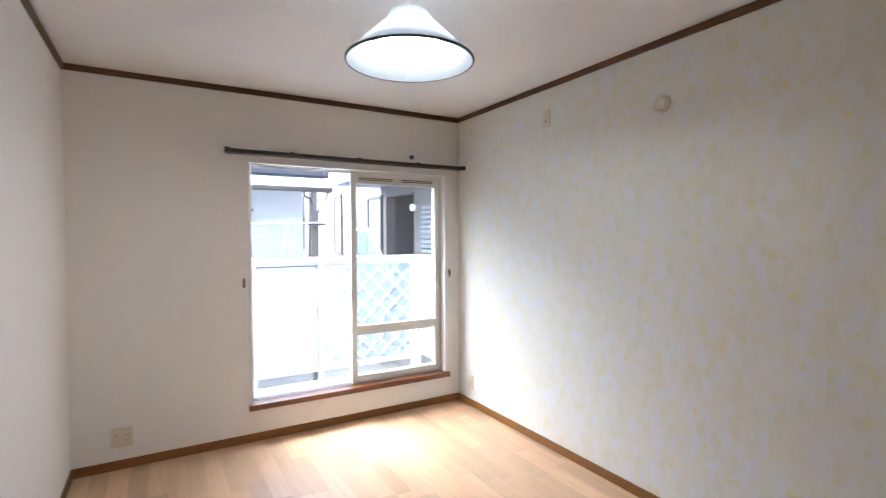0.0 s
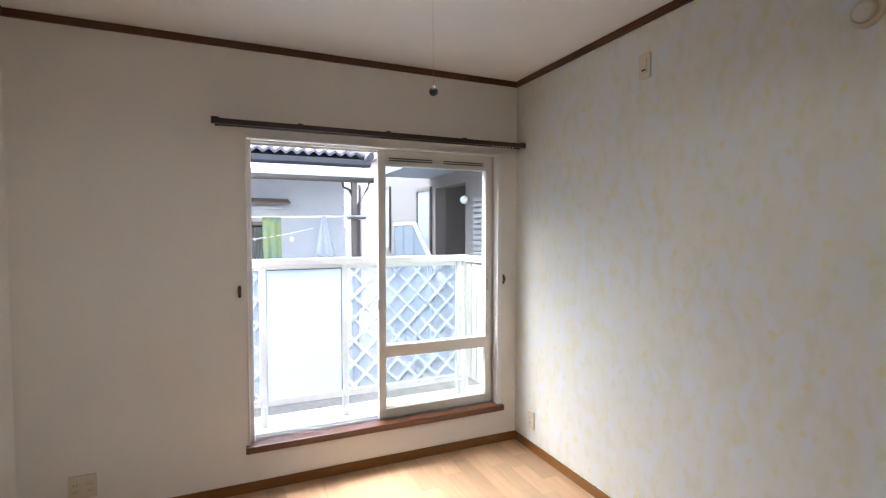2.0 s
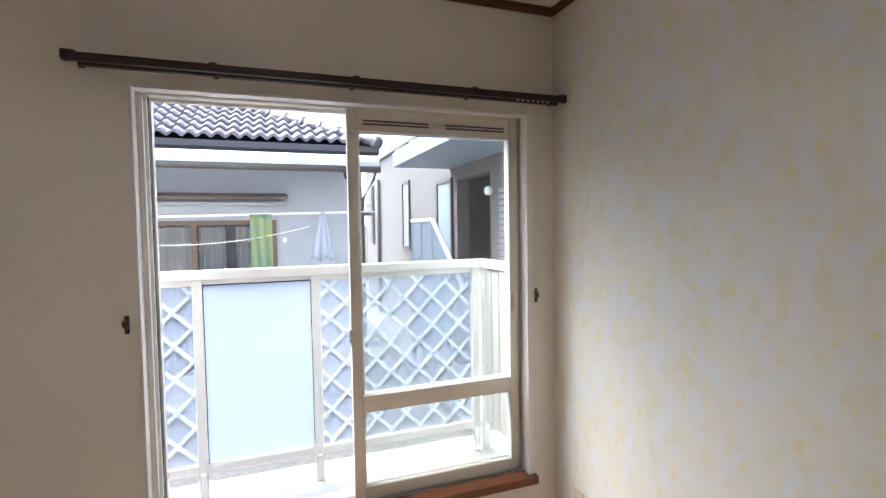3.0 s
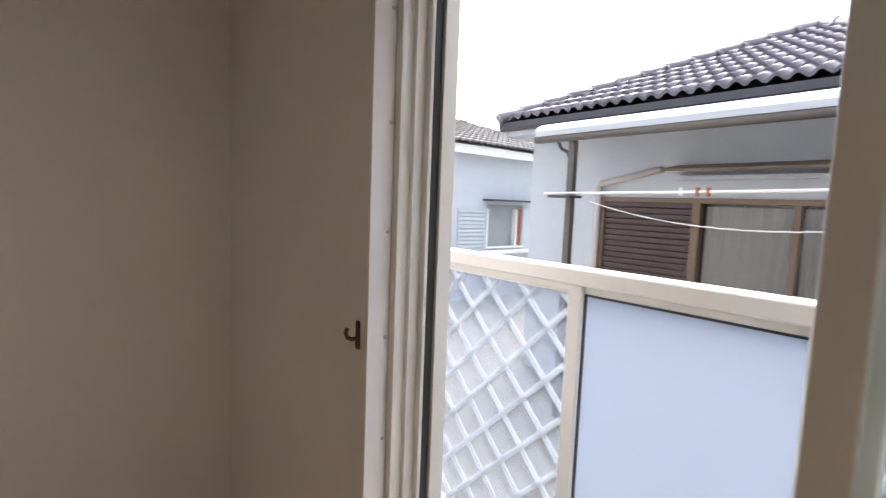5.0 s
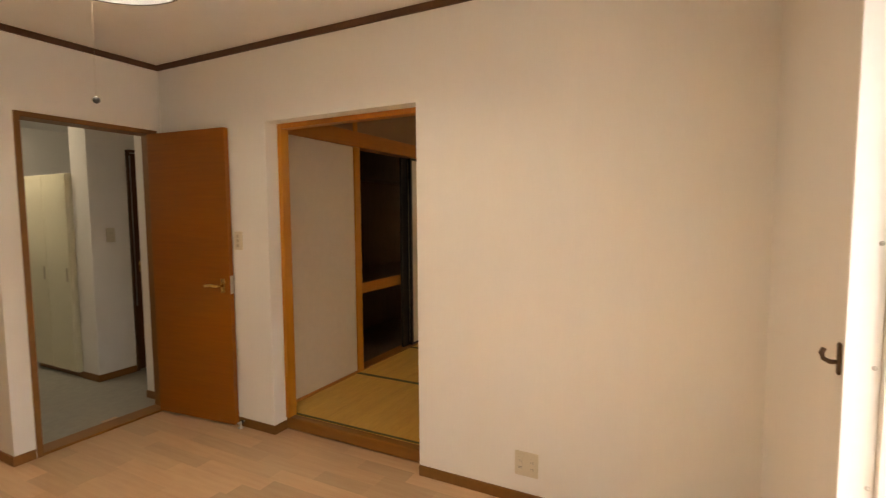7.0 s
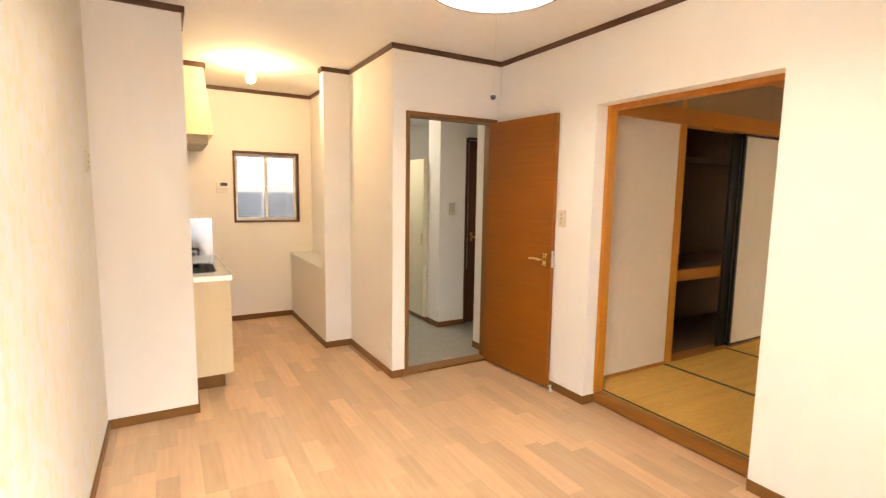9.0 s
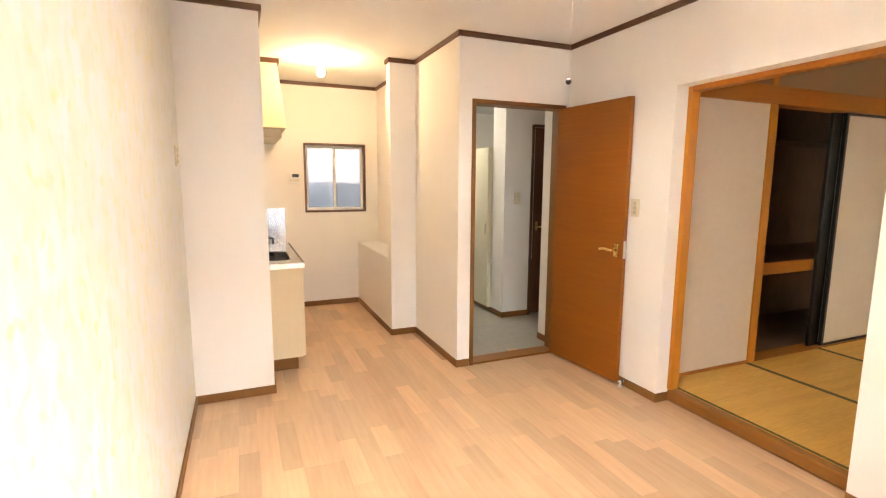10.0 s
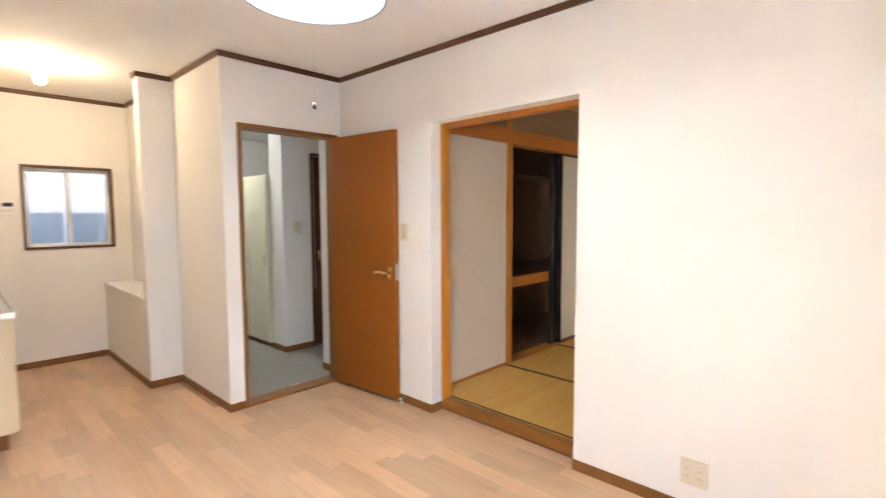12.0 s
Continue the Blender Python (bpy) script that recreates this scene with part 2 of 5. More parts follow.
def lathe(profile, center, n=40, close=False):
    """Turn a profile of (radius, z) round the upright line through center."""
    bm = bmesh.new()
    rings = []
    for r, z in profile:
        rings.append([bm.verts.new((center[0] + r * math.cos(k * math.tau / n), center[1] + r * math.sin(k * math.tau / n), center[2] + z)) for k in range(n)])
    for a, b in zip(rings, rings[1:]):
        for k in range(n):
            bm.faces.new((a[k], a[(k + 1) % n], b[(k + 1) % n], b[k])).smooth = True
    if close:
        bm.faces.new(rings[0][::-1])
        bm.faces.new(rings[-1])
    bmesh.ops.recalc_face_normals(bm, faces=bm.faces[:])
    return bm


def turned(bm, m):
    bmesh.ops.transform(bm, matrix=m, verts=bm.verts[:])
    return bm


def prism(outline, lo, hi, axis="y"):
    """Outline of 2D points pushed along an axis: x -> (y, z), y -> (x, z), z -> (x, y)."""
    bm = bmesh.new()

    def at(p, d):
        return {"x": (d, p[0], p[1]), "y": (p[0], d, p[1]), "z": (p[0], p[1], d)}[axis]

    a, b = [bm.verts.new(at(p, lo)) for p in outline], [bm.verts.new(at(p, hi)) for p in outline]
    bm.faces.new(a)
    bm.faces.new(b[::-1])
    for k in range(len(a)):
        j = (k + 1) % len(a)
        bm.faces.new((a[k], b[k], b[j], a[j]))
    bmesh.ops.recalc_face_normals(bm, faces=bm.faces[:])
    return bm


def mesh_of(name, bm, mat):
    me = bpy.data.meshes.new(name)
    bm.to_mesh(me)
    bm.free()
    me.materials.append(mat)
    return me


def part(name, bm, mat, parent=None, label=""):
    ob = new(name, mesh_of(name, bm, mat))
    if parent is not None:
        ob.parent = parent
    return tagged(ob, label)


def thing(name, label, category, group="", kind="", at=(0, 0, 0)):
    ob = new(name)
    ob.empty_display_size = 0.1
    ob.location = at
    return tagged(ob, label, category, group, kind)


def structure(name, bm, mat, label, category):
    return tagged(part(name, bm, mat), label, category, kind="structure")


# ---------- room shell ----------
W, S, CEILZ, TH, WS = 2.75, -3.655, 2.468, 0.12, -3.70      # east wall, south face, ceiling, wall thickness
KS, KW, COLX, JOGY = -5.945, 0.953, 1.19, -4.59  # kitchen south wall, door corner, column face, jog
WX0, WX1, WZ0, WZ1 = 1.018, 2.630, 0.265, 1.975    # window opening
OPN, OPS, OPZ = -1.55, -2.63, 1.99               # opening to the tatami room
DX0, DX1, DZ = 0.06, 0.823, 1.985                # door opening

structure("wall_north", boxes(((-TH, 0, 0), (WX0, TH, CEILZ)), ((WX1, 0, 0), (W + TH, TH, CEILZ)), ((WX0, 0, 0), (WX1, TH, WZ0 - 0.035)), ((WX0, 0, WZ1), (WX1, TH, CEILZ))),
          PAPER, "white papered wall round the balcony window", "wall")
structure("wall_east", boxes(((W, KS - TH, 0), (W + TH, 0, CEILZ))), BLOTCH, "cream wallpaper with yellow and grey dabs", "wall")
structure("wall_west", boxes(((-TH, OPN, 0), (0, 0, CEILZ)), ((-TH, S - TH, 0), (0, OPS, CEILZ)), ((-TH, OPS, OPZ), (0, OPN, CEILZ))),
          PAPER, "white papered wall with an opening to the tatami room", "wall")
structure("wall_door", boxes(((0, S - TH, 0), (DX0, S, CEILZ)), ((DX1, S - TH, 0), (KW, S, CEILZ)), ((DX0, S - TH, DZ), (DX1, S, CEILZ))),
          PAPER, "white papered wall above the hall door", "wall")
structure("wall_kitchen_west", boxes(((KW - TH, JOGY, 0), (KW, S - TH, CEILZ))), PAPER, "white papered wall beside the kitchen", "wall")
structure("wall_column", boxes(((KW - TH, JOGY - 0.10, 0), (COLX, JOGY, CEILZ))), PAPER, "white papered wall stub at the washing place", "wall")
structure("wall_recess", boxes(((0.83, KS, 0), (0.945, JOGY - 0.10, CEILZ))), PAPER, "white papered wall of the kitchen recess", "wall")
structure("wall_half", boxes(((COLX - 0.08, KS, 0), (COLX, JOGY - 0.10, 0.70))), PAPER, "low white papered partition in the kitchen", "wall")
tagged(part("ledge", boxes(((0.945, KS, 0.70), (COLX + 0.012, JOGY - 0.10, 0.722)), bevel=0.004), WHITEPL), "white ledge board on the low kitchen partition", "ledge")
structure("wall_wing", boxes(((2.275, -4.07, 0), (W, WS, CEILZ))), PAPER, "white papered wing wall between room and kitchen", "wall")
KX0, KX1, KZ0, KZ1 = 1.11, 1.75, 1.09, 1.806
structure("wall_south", boxes(((0.83, KS - TH, 0), (KX0, KS, CEILZ)), ((KX1, KS - TH, 0), (W, KS, CEILZ)), ((KX0, KS - TH, 0), (KX1, KS, KZ0)), ((KX0, KS - TH, KZ1), (KX1, KS, CEILZ))),
          PAPER, "white papered kitchen wall with a small window", "wall")
structure("ceiling", boxes(((-TH, KS - TH, CEILZ), (W + TH, TH, CEILZ + 0.08))), CEIL, "white papered ceiling", "ceiling")
floor = structure("floor", boxes(((0, KS, -0.06), (W, 0, -0.004)), ((-0.165, OPS, -0.06), (0, OPN, -0.004))), JOINT, "pale oak plank floor", "floor")


def run(name, pts, z0, z1, depth, mat, label, category, inward=1):
    """Moulding along wall faces: each stretch a box set proud of the wall. pts: (x, y, x, y, side)."""
    for x0, y0, x1, y1, (sx, sy) in pts:
        structure(name, boxes(((x0, y0, z0), (x1 + sx * depth, y1 + sy * depth, z1)), bevel=0.003), mat, label, category)


CROWN = [(0, 0, W, 0, (0, -1)), (W, WS, W, -0.018, (-1, 0)), (0, S, 0, -0.018, (1, 0)), (0.018, S, KW + 0.018, S, (0, 1)), (KW, JOGY + 0.018, KW, S, (1, 0)), (KW, JOGY, COLX + 0.018, JOGY, (0, 1)),
         (COLX, JOGY - 0.10, COLX, JOGY, (1, 0)), (0.945, KS, 0.945, JOGY - 0.10, (1, 0)), (0.963, KS, 2.06, KS, (0, 1)), (2.257, WS, W - 0.018, WS, (0, 1)), (2.275, -4.07, 2.275, WS, (-1, 0))]
run("trim_crown", CROWN, 2.43, CEILZ - 0.001, 0.018, TRIM, "dark brown crown moulding under the ceiling", "moulding")
SKIRT = [(0, 0, W, 0, (0, -1)), (W, WS, W, -0.01, (-1, 0)), (0, OPN, 0, -0.01, (1, 0)), (0, S, 0, OPS + 0.01, (1, 0)), (-0.10, OPS, 0, OPS, (0, 1)), (DX1 + 0.03, S, KW + 0.01, S, (0, 1)), (KW, JOGY + 0.01, KW, S, (1, 0)), (KW, JOGY, COLX + 0.01, JOGY, (0, 1)),
         (COLX, KS, COLX, JOGY, (1, 0)), (COLX + 0.01, KS, 2.08, KS, (0, 1)), (2.265, WS, W - 0.01, WS, (0, 1)), (2.275, -4.07, 2.275, WS, (-1, 0))]
run("baseboard", SKIRT, 0, 0.058, 0.01, BASE, "brown baseboard along the wall", "baseboard")

# ---------- balcony window ----------
win = thing("window_1", "ivory aluminium sliding balcony window, one half slid open", "window", kind="structure")
part("window_frame", boxes(((WX0, -0.006, WZ0), (WX0 + 0.010, 0.05, WZ1)), ((WX1 - 0.028, -0.006, WZ0), (WX1, 0.05, WZ1)), ((WX0 + 0.010, -0.006, WZ1 - 0.014), (WX1 - 0.028, 0.05, WZ1)), bevel=0.002), WHITEFRAME, win, "white timber casing")
for side, x, d in (("l", WX0, 1), ("r", WX1, -1)):
    part("side_track", boxes(((x, 0.05, WZ0), (x + d * 0.030, 0.062, WZ1)), ((x, 0.062, WZ0), (x + d * 0.012, 0.20, WZ1)), ((x, 0.092, WZ0), (x + d * 0.024, 0.098, WZ1)), ((x, 0.128, WZ0), (x + d * 0.030, 0.138, WZ1)), ((x, 0.16, WZ0), (x + d * 0.038, 0.20, WZ1)), bevel=0.0012, seg=1), ALU, win)
    part("gasket", boxes(((x + d * 0.012, 0.139, WZ0), (x + d * 0.030, 0.158, WZ1))), GASKET, win, "dark rubber gasket")
part("head_track", boxes(((WX0 + 0.04, 0.05, WZ1 - 0.022), (WX1 - 0.04, 0.062, WZ1)), ((WX0 + 0.04, 0.062, WZ1 - 0.015), (WX1 - 0.04, 0.20, WZ1)), ((WX0 + 0.04, 0.128, WZ1 - 0.026), (WX1 - 0.04, 0.138, WZ1 - 0.015))), ALU, win)
part("sill_track", boxes(((WX0 + 0.03, 0.05, WZ0 - 0.035), (WX1 - 0.03, 0.21, WZ0 - 0.012)), ((WX0 + 0.04, 0.075, WZ0 - 0.012), (WX1 - 0.04, 0.082, WZ0 + 0.006)), ((WX0 + 0.04, 0.115, WZ0 - 0.012), (WX1 - 0.04, 0.122, WZ0 + 0.006))), ALUSILVER, win, "silver aluminium runners")
part("window_sill", boxes(((WX0 - 0.015, -0.032, WZ0 - 0.04), (WX1 + 0.012, 0.05, WZ0)), bevel=0.004), SILL, win, "varnished brown timber sill")
for k in range(7):
    for x, d in ((WX0, 1),):
        part("screw", turned(lathe([(0.0, 0.003), (0.004, 0.002), (0.005, 0)], (0, 0, 0), 8), Matrix.Translation((x + 0.010, 0.040, 0.42 + 0.235 * k)) @ Matrix.Rotation(radians(90), 4, "Y")), ALUSILVER, win)


def sash(x0, x1, y, vent):
    s = tagged(new("sash"), "sliding sash with a ventilator strip and mid rail")
    s.parent = win
    z0, z1, t = WZ0 + 0.004, WZ1 - 0.016, 0.028
    part("stile", boxes(((x0, y, z0), (x0 + 0.045, y + t, z1)), bevel=0.003), ALU, s)
    part("stile", boxes(((x1 - 0.045, y, z0), (x1, y + t, z1)), bevel=0.003), ALU, s)
    part("bottom_rail", boxes(((x0 + 0.045, y + 0.001, z0), (x1 - 0.045, y + t - 0.001, 0.325)), bevel=0.003), ALU, s)
    part("mid_rail", boxes(((x0 + 0.045, y + 0.001, 0.653), (x1 - 0.045, y + t - 0.001, 0.727)), bevel=0.003), ALU, s)
    part("top_rail", boxes(((x0 + 0.045, y + 0.001, 1.865), (x1 - 0.045, y + t - 0.001, z1)), bevel=0.003), ALU, s)
    g = part("pane", boxes(((x0 + 0.04, y + 0.012, 0.725), (x1 - 0.04, y + 0.016, 1.868))), GLASS, s)
    h = part("pane", boxes(((x0 + 0.04, y + 0.012, 0.32), (x1 - 0.04, y + 0.016, 0.656))), GLASS, s)
    g.visible_shadow = h.visible_shadow = False
    if vent:
        mid = (x0 + x1) / 2
        for a, b in ((x0 + 0.07, mid - 0.04), (mid + 0.04, x1 - 0.07)):
            for k in range(2):
                part("vent_slot", boxes(((a, y - 0.002, 1.893 + k * 0.014), (b, y + 0.002, 1.900 + k * 0.014))), POSTGREY, s, "beige ventilator slot")
        part("vent_knob", boxes(((mid - 0.014, y - 0.008, 1.895), (mid + 0.014, y + 0.002, 1.912)), bevel=0.003), ALU, s)
    return s


inner = sash(1.785, 2.590, 0.063, True)
outer = sash(1.80, 2.598, 0.099, False)
lock = part("crescent_lock", boxes(((1.780, 0.052, 0.95), (1.792, 0.063, 1.03)), ((1.772, 0.042, 0.972), (1.783, 0.055, 1.008)), bevel=0.003), ALUSILVER, inner, "chrome crescent lock")
part("lock_lever", tube([(1.777, 0.044, 0.99), (1.775, 0.036, 1.01), (1.775, 0.034, 1.03)], 0.005, 8), ALUSILVER, inner)
part("pull", boxes(((2.543, 0.054, 1.05), (2.558, 0.064, 1.13)), bevel=0.003), IVORYDARK, inner)

# curtain holders on the wall
def holder(x):
    h = thing("curtain_hook", "bronze curtain holdback hook screwed to the wall", "hook", group="curtain hooks")
    part("plate", boxes(((x - 0.008, -0.007, 1.092), (x + 0.008, 0, 1.158)), bevel=0.004), BRONZE, h)
    part("hook", tube([(x, -0.005, 1.118), (x, -0.018, 1.117), (x - 0.003, -0.028, 1.122), (x - 0.005, -0.031, 1.132), (x - 0.005, -0.027, 1.143)], 0.005, 8), BRONZE, h)


holder(0.983)
holder(2.648)

rail = thing("curtain_rail", "dark brown double curtain rail above the window", "curtain rail")
part("front_rail", boxes(((0.872, -0.117, 2.006), (2.742, -0.095, 2.034)), bevel=0.004), RAILDARK, rail)
part("back_rail", boxes(((0.89, -0.067, 2.006), (2.735, -0.045, 2.032)), bevel=0.004), RAILDARK, rail)
for x in (0.885, 1.30, 1.80, 2.30, 2.725):
    part("bracket", boxes(((x - 0.013, -0.112, 2.033), (x + 0.013, 0, 2.041)), ((x - 0.010, -0.005, 2.014), (x + 0.010, 0, 2.033)), bevel=0.0015, seg=1), RAILDARK, rail)
for x in (0.868, 2.738):
    part("end_cap", boxes(((x - 0.008, -0.12, 2.006), (x + 0.008, -0.09, 2.04)), bevel=0.004), BLACKPL, rail)
for k in range(7):
    part("glider", boxes(((2.50 + 0.025 * k, -0.108, 2.000), (2.507 + 0.025 * k, -0.102, 2.013))), WHITEPL, rail)

# ---------- wall fittings ----------
def plate(name, label, category, center, normal, w, h, mat, kind):
    """Wall plate: rounded cover with its sockets or rocker switches."""
    t = thing(name, label, category)
    turn = {"W": 90, "E": -90, "S": 180, "N": 0}[normal]  # outward is local -y turned
    m = Matrix.Translation(center) @ Matrix.Rotation(radians(turn), 4, "Z")
    part("cover", turned(boxes(((-w / 2, -0.009, -h / 2), (w / 2, 0, h / 2)), bevel=0.0035), m), mat, t)
    if kind == "socket":
        for dx in ((-w / 4, w / 4) if w > 0.1 else (0,)):
            part("insert", turned(boxes(((dx - 0.012, -0.012, -0.033), (dx + 0.012, -0.008, 0.033)), bevel=0.002), m), mat, t)
            for dz in (-0.018, 0.016):
                for s in (-0.005, 0.005):
                    part("slot", turned(boxes(((dx + s - 0.001, -0.0128, dz - 0.005), (dx + s + 0.001, -0.0118, dz + 0.005))), m), BLACKPL, t)
    elif kind == "switch":
        for dz in (-0.03, 0, 0.03):
            part("rocker", turned(boxes(((-0.011, -0.013, dz - 0.011), (0.011, -0.008, dz + 0.011)), bevel=0.002), m), IVORYDARK, t)
    elif kind == "aircon":
        part("insert", turned(boxes(((-0.018, -0.013, -0.035), (0.018, -0.008, 0.035)), bevel=0.003), m), mat, t)
        part("slot", turned(boxes(((-0.011, -0.0138, -0.024), (0.011, -0.0125, -0.016))), m), BLACKPL, t)
    return t


plate("wall_socket", "ivory double wall socket above the baseboard", "socket", (0, -0.95, 0.205), "W", 0.116, 0.12, IVORY, "socket")
plate("wall_socket", "ivory single wall socket in the window corner", "socket", (W, -0.20, 0.205), "E", 0.07, 0.115, IVORY, "socket")
plate("wall_socket", "ivory double wall socket on the window wall", "socket", (0.257, 0, 0.199), "N", 0.116, 0.12, IVORY, "socket")
plate("aircon_socket", "beige air conditioner socket high on the wall", "socket", (W, -1.118, 2.235), "E", 0.07, 0.12, IVORY, "aircon")
plate("wall_switch", "beige triple light switch beside the door", "switch", (0, -2.895, 1.25), "W", 0.07, 0.12, IVORY, "switch")
plate("thermostat_plate", "slim ivory plate on the patterned wall", "wall plate", (W, -3.51, 1.55), "E", 0.07, 0.115, IVORY, "switch")

vent = thing("vent_cap", "round white plastic sleeve cap on the patterned wall", "vent")
vm = Matrix.Translation((W, -1.99, 2.13)) @ Matrix.Rotation(radians(-90), 4, "Y")
part("flange", turned(lathe([(0.0, 0.0), (0.045, 0.0), (0.045, 0.014), (0.040, 0.02), (0.034, 0.02), (0.032, 0.012)], (0, 0, 0), 32), vm), IVORY, vent)
part("cap", turned(lathe([(0.030, 0.01), (0.030, 0.026), (0.025, 0.03), (0.0, 0.031)], (0, 0, 0), 32), vm), VENTCREAM, vent)

# ---------- pendant lamp ----------
LX, LY = 1.352, -1.852
pend = thing("pendant_lamp", "lit white conical pendant lamp with a dark rim and pull cord", "lamp")
part("shade", lathe([(0.252, 2.145), (0.244, 2.156), (0.17, 2.225), (0.095, 2.298), (0.078, 2.328), (0.066, 2.336), (0.064, 2.332), (0.075, 2.322), (0.092, 2.291), (0.167, 2.218), (0.240, 2.149), (0.248, 2.140)], (LX, LY, 0), 64), frosted("white_shade_plastic", (0.50, 0.52, 0.54), 0.0), pend)
part("rim", lathe([(0.248, 2.139), (0.254, 2.139), (0.256, 2.143), (0.254, 2.148), (0.250, 2.147)], (LX, LY, 0), 64), BLACKPL, pend, "thin dark rim")
part("reflector_pan", lathe([(0.0, 2.205), (0.055, 2.205), (0.062, 2.200), (0.062, 2.195), (0.0, 2.193)], (LX, LY, 0), 40), WHITEPL, pend)
TUBE = glow("fluorescent_tube", (1.0, 0.95, 0.88), 2.8)
for r, z in ((0.150, 2.172), (0.095, 2.172)):
    bm = bmesh.new()
    rings = [[bm.verts.new((LX + (r + 0.014 * math.cos(j * math.tau / 10)) * math.cos(k * math.tau / 48), LY + (r + 0.014 * math.cos(j * math.tau / 10)) * math.sin(k * math.tau / 48), z + 0.014 * math.sin(j * math.tau / 10))) for j in range(10)] for k in range(48)]
    for k in range(48):
        for j in range(10):
            bm.faces.new((rings[k][j], rings[(k + 1) % 48][j], rings[(k + 1) % 48][(j + 1) % 10], rings[k][(j + 1) % 10])).smooth = True
    bmesh.ops.recalc_face_normals(bm, faces=bm.faces[:])
    part("ring_tube", bm, TUBE, pend, "glowing circular fluorescent tube")
part("holder", lathe([(0.0, 2.206), (0.05, 2.206), (0.058, 2.23), (0.05, 2.31), (0.0, 2.32)], (LX, LY, 0), 24), WHITEPL, pend)
part("cable", tube([(LX, LY, 2.31), (LX, LY, 2.45)], 0.004, 8), WHITEPL, pend)
part("ceiling_rose", lathe([(0.0, 2.43), (0.03, 2.43), (0.042, 2.45), (0.045, CEILZ), (0.0, CEILZ)], (LX, LY, 0), 24), WHITEPL, pend)
part("pull_string", tube([(LX, LY, 2.194), (LX, LY - 0.01, 1.775)], 0.0003, 6), IVORYDARK, pend)
part("pull_knob", lathe([(0.010 * math.sin(k * math.pi / 10), 1.764 - 0.010 * math.cos(k * math.pi / 10)) for k in range(11)], (LX, LY - 0.01, 0), 16), BLACKPL, pend, "small dark pull knob")

part("knob_cap", lathe([(0.0, 1.777), (0.002, 1.7765), (0.004, 1.7735), (0.0045, 1.773)], (LX, LY - 0.01, 0), 12), WHITEPL, pend, "white cap of the pull knob")

# ---------- hall door ----------
frame_ob = thing("door_1", "brown timber frame of the hall doorway", "door frame", kind="structure")
part("jamb", boxes(((DX1 - 0.004, S - TH - 0.01, 0), (DX1 + 0.026, S + 0.012, DZ + 0.026)), bevel=0.003), BASE, frame_ob)
part("jamb", boxes(((DX0 - 0.026, S - TH - 0.01, 0), (DX0 + 0.004, S + 0.012, DZ + 0.026)), bevel=0.003), BASE, frame_ob)
part("head", boxes(((DX0 + 0.004, S - TH - 0.01, DZ - 0.004), (DX1 - 0.004, S + 0.012, DZ + 0.026)), bevel=0.003), BASE, frame_ob)
part("threshold", boxes(((DX0 + 0.004, S - TH - 0.01, 0), (DX1 - 0.004, S + 0.004, 0.016)), bevel=0.003), STEP, frame_ob)

LEAF = 0.70
leaf = thing("door_leaf", "open chestnut-brown veneered door with a brass lever", "door")
leaf.matrix_basis = Matrix.Translation((DX0 + 0.018, S + 0.012, 0)) @ Matrix.Rotation(radians(95.5), 4, "Z")
part("panel", boxes(((0, -0.036, 0.018), (LEAF, 0, DZ - 0.008)), bevel=0.002), DOOR, leaf)
for f, d in ((-0.036, -1), (0.0, 1)):
    part("handle", tube([(LEAF - 0.055, f, 0.955), (LEAF - 0.055, f + d * 0.045, 0.955), (LEAF - 0.07, f + d * 0.052, 0.955), (LEAF - 0.12, f + d * 0.052, 0.960), (LEAF - 0.165, f + d * 0.048, 0.953)], 0.0085, 10), BRASS, leaf, "brass lever handle")
    part("rose", boxes(((LEAF - 0.072, f, 0.905), (LEAF - 0.038, f + d * 0.008, 1.0)), bevel=0.003), BRASS, leaf)
part("latch_plate", boxes(((LEAF - 0.001, -0.030, 0.90), (LEAF + 0.002, -0.006, 1.02))), ALUSILVER, leaf)
part("latch", boxes(((LEAF + 0.001, -0.024, 0.945), (LEAF + 0.010, -0.012, 0.965)), bevel=0.002), ALUSILVER, leaf)
for z in (0.25, 1.75):
    part("hinge", tube([(-0.006, 0.004, z), (-0.006, 0.004, z + 0.10)], 0.006, 8), BRASS, leaf)
stop = thing("door_stop", "small chrome door stop at the baseboard", "door stop")
part("base", lathe([(0, 0), (0.018, 0), (0.018, 0.006), (0.007, 0.010), (0.007, 0.036), (0, 0.036)], (0.035, -2.905, 0), 16), ALUSILVER, stop)
part("pin", tube([(0.0, -2.905, 0.038), (0.055, -2.905, 0.038)], 0.007, 10), ALUSILVER, stop)
part("rubber_tip", tube([(0.018, -2.905, 0.038), (0.030, -2.905, 0.038)], 0.012, 10), BLACKPL, stop)

# ---------- hall beyond the door ----------
HX = -0.05
structure("floor_hall", boxes(((-1.9, -7.0, -0.06), (KW - TH, S - TH, -0.002))), HALLFLOOR, "grey vinyl hall floor", "floor")
structure("ceiling_hall", boxes(((-1.9, -7.0, 2.40), (KW - TH, S - TH, 2.46))), CEIL, "white hall ceiling", "ceiling")
structure("wall_hall_pier", boxes(((-0.36, -4.98, 0), (HX, -4.73, 2.40)), ((-1.9, -4.98, 2.0), (-0.36, -4.73, 2.40))), PAPER, "white papered hall pier", "wall")
structure("wall_hall_far", boxes(((-1.9, -7.0, 0), (0.83, -6.9, 2.40))), PAPER, "white papered far hall wall", "wall")
structure("wall_hall_west", boxes(((-1.9, -6.9, 0), (-1.8, S - TH - 0.02, 2.40))), PAPER, "white papered hall end wall", "wall")
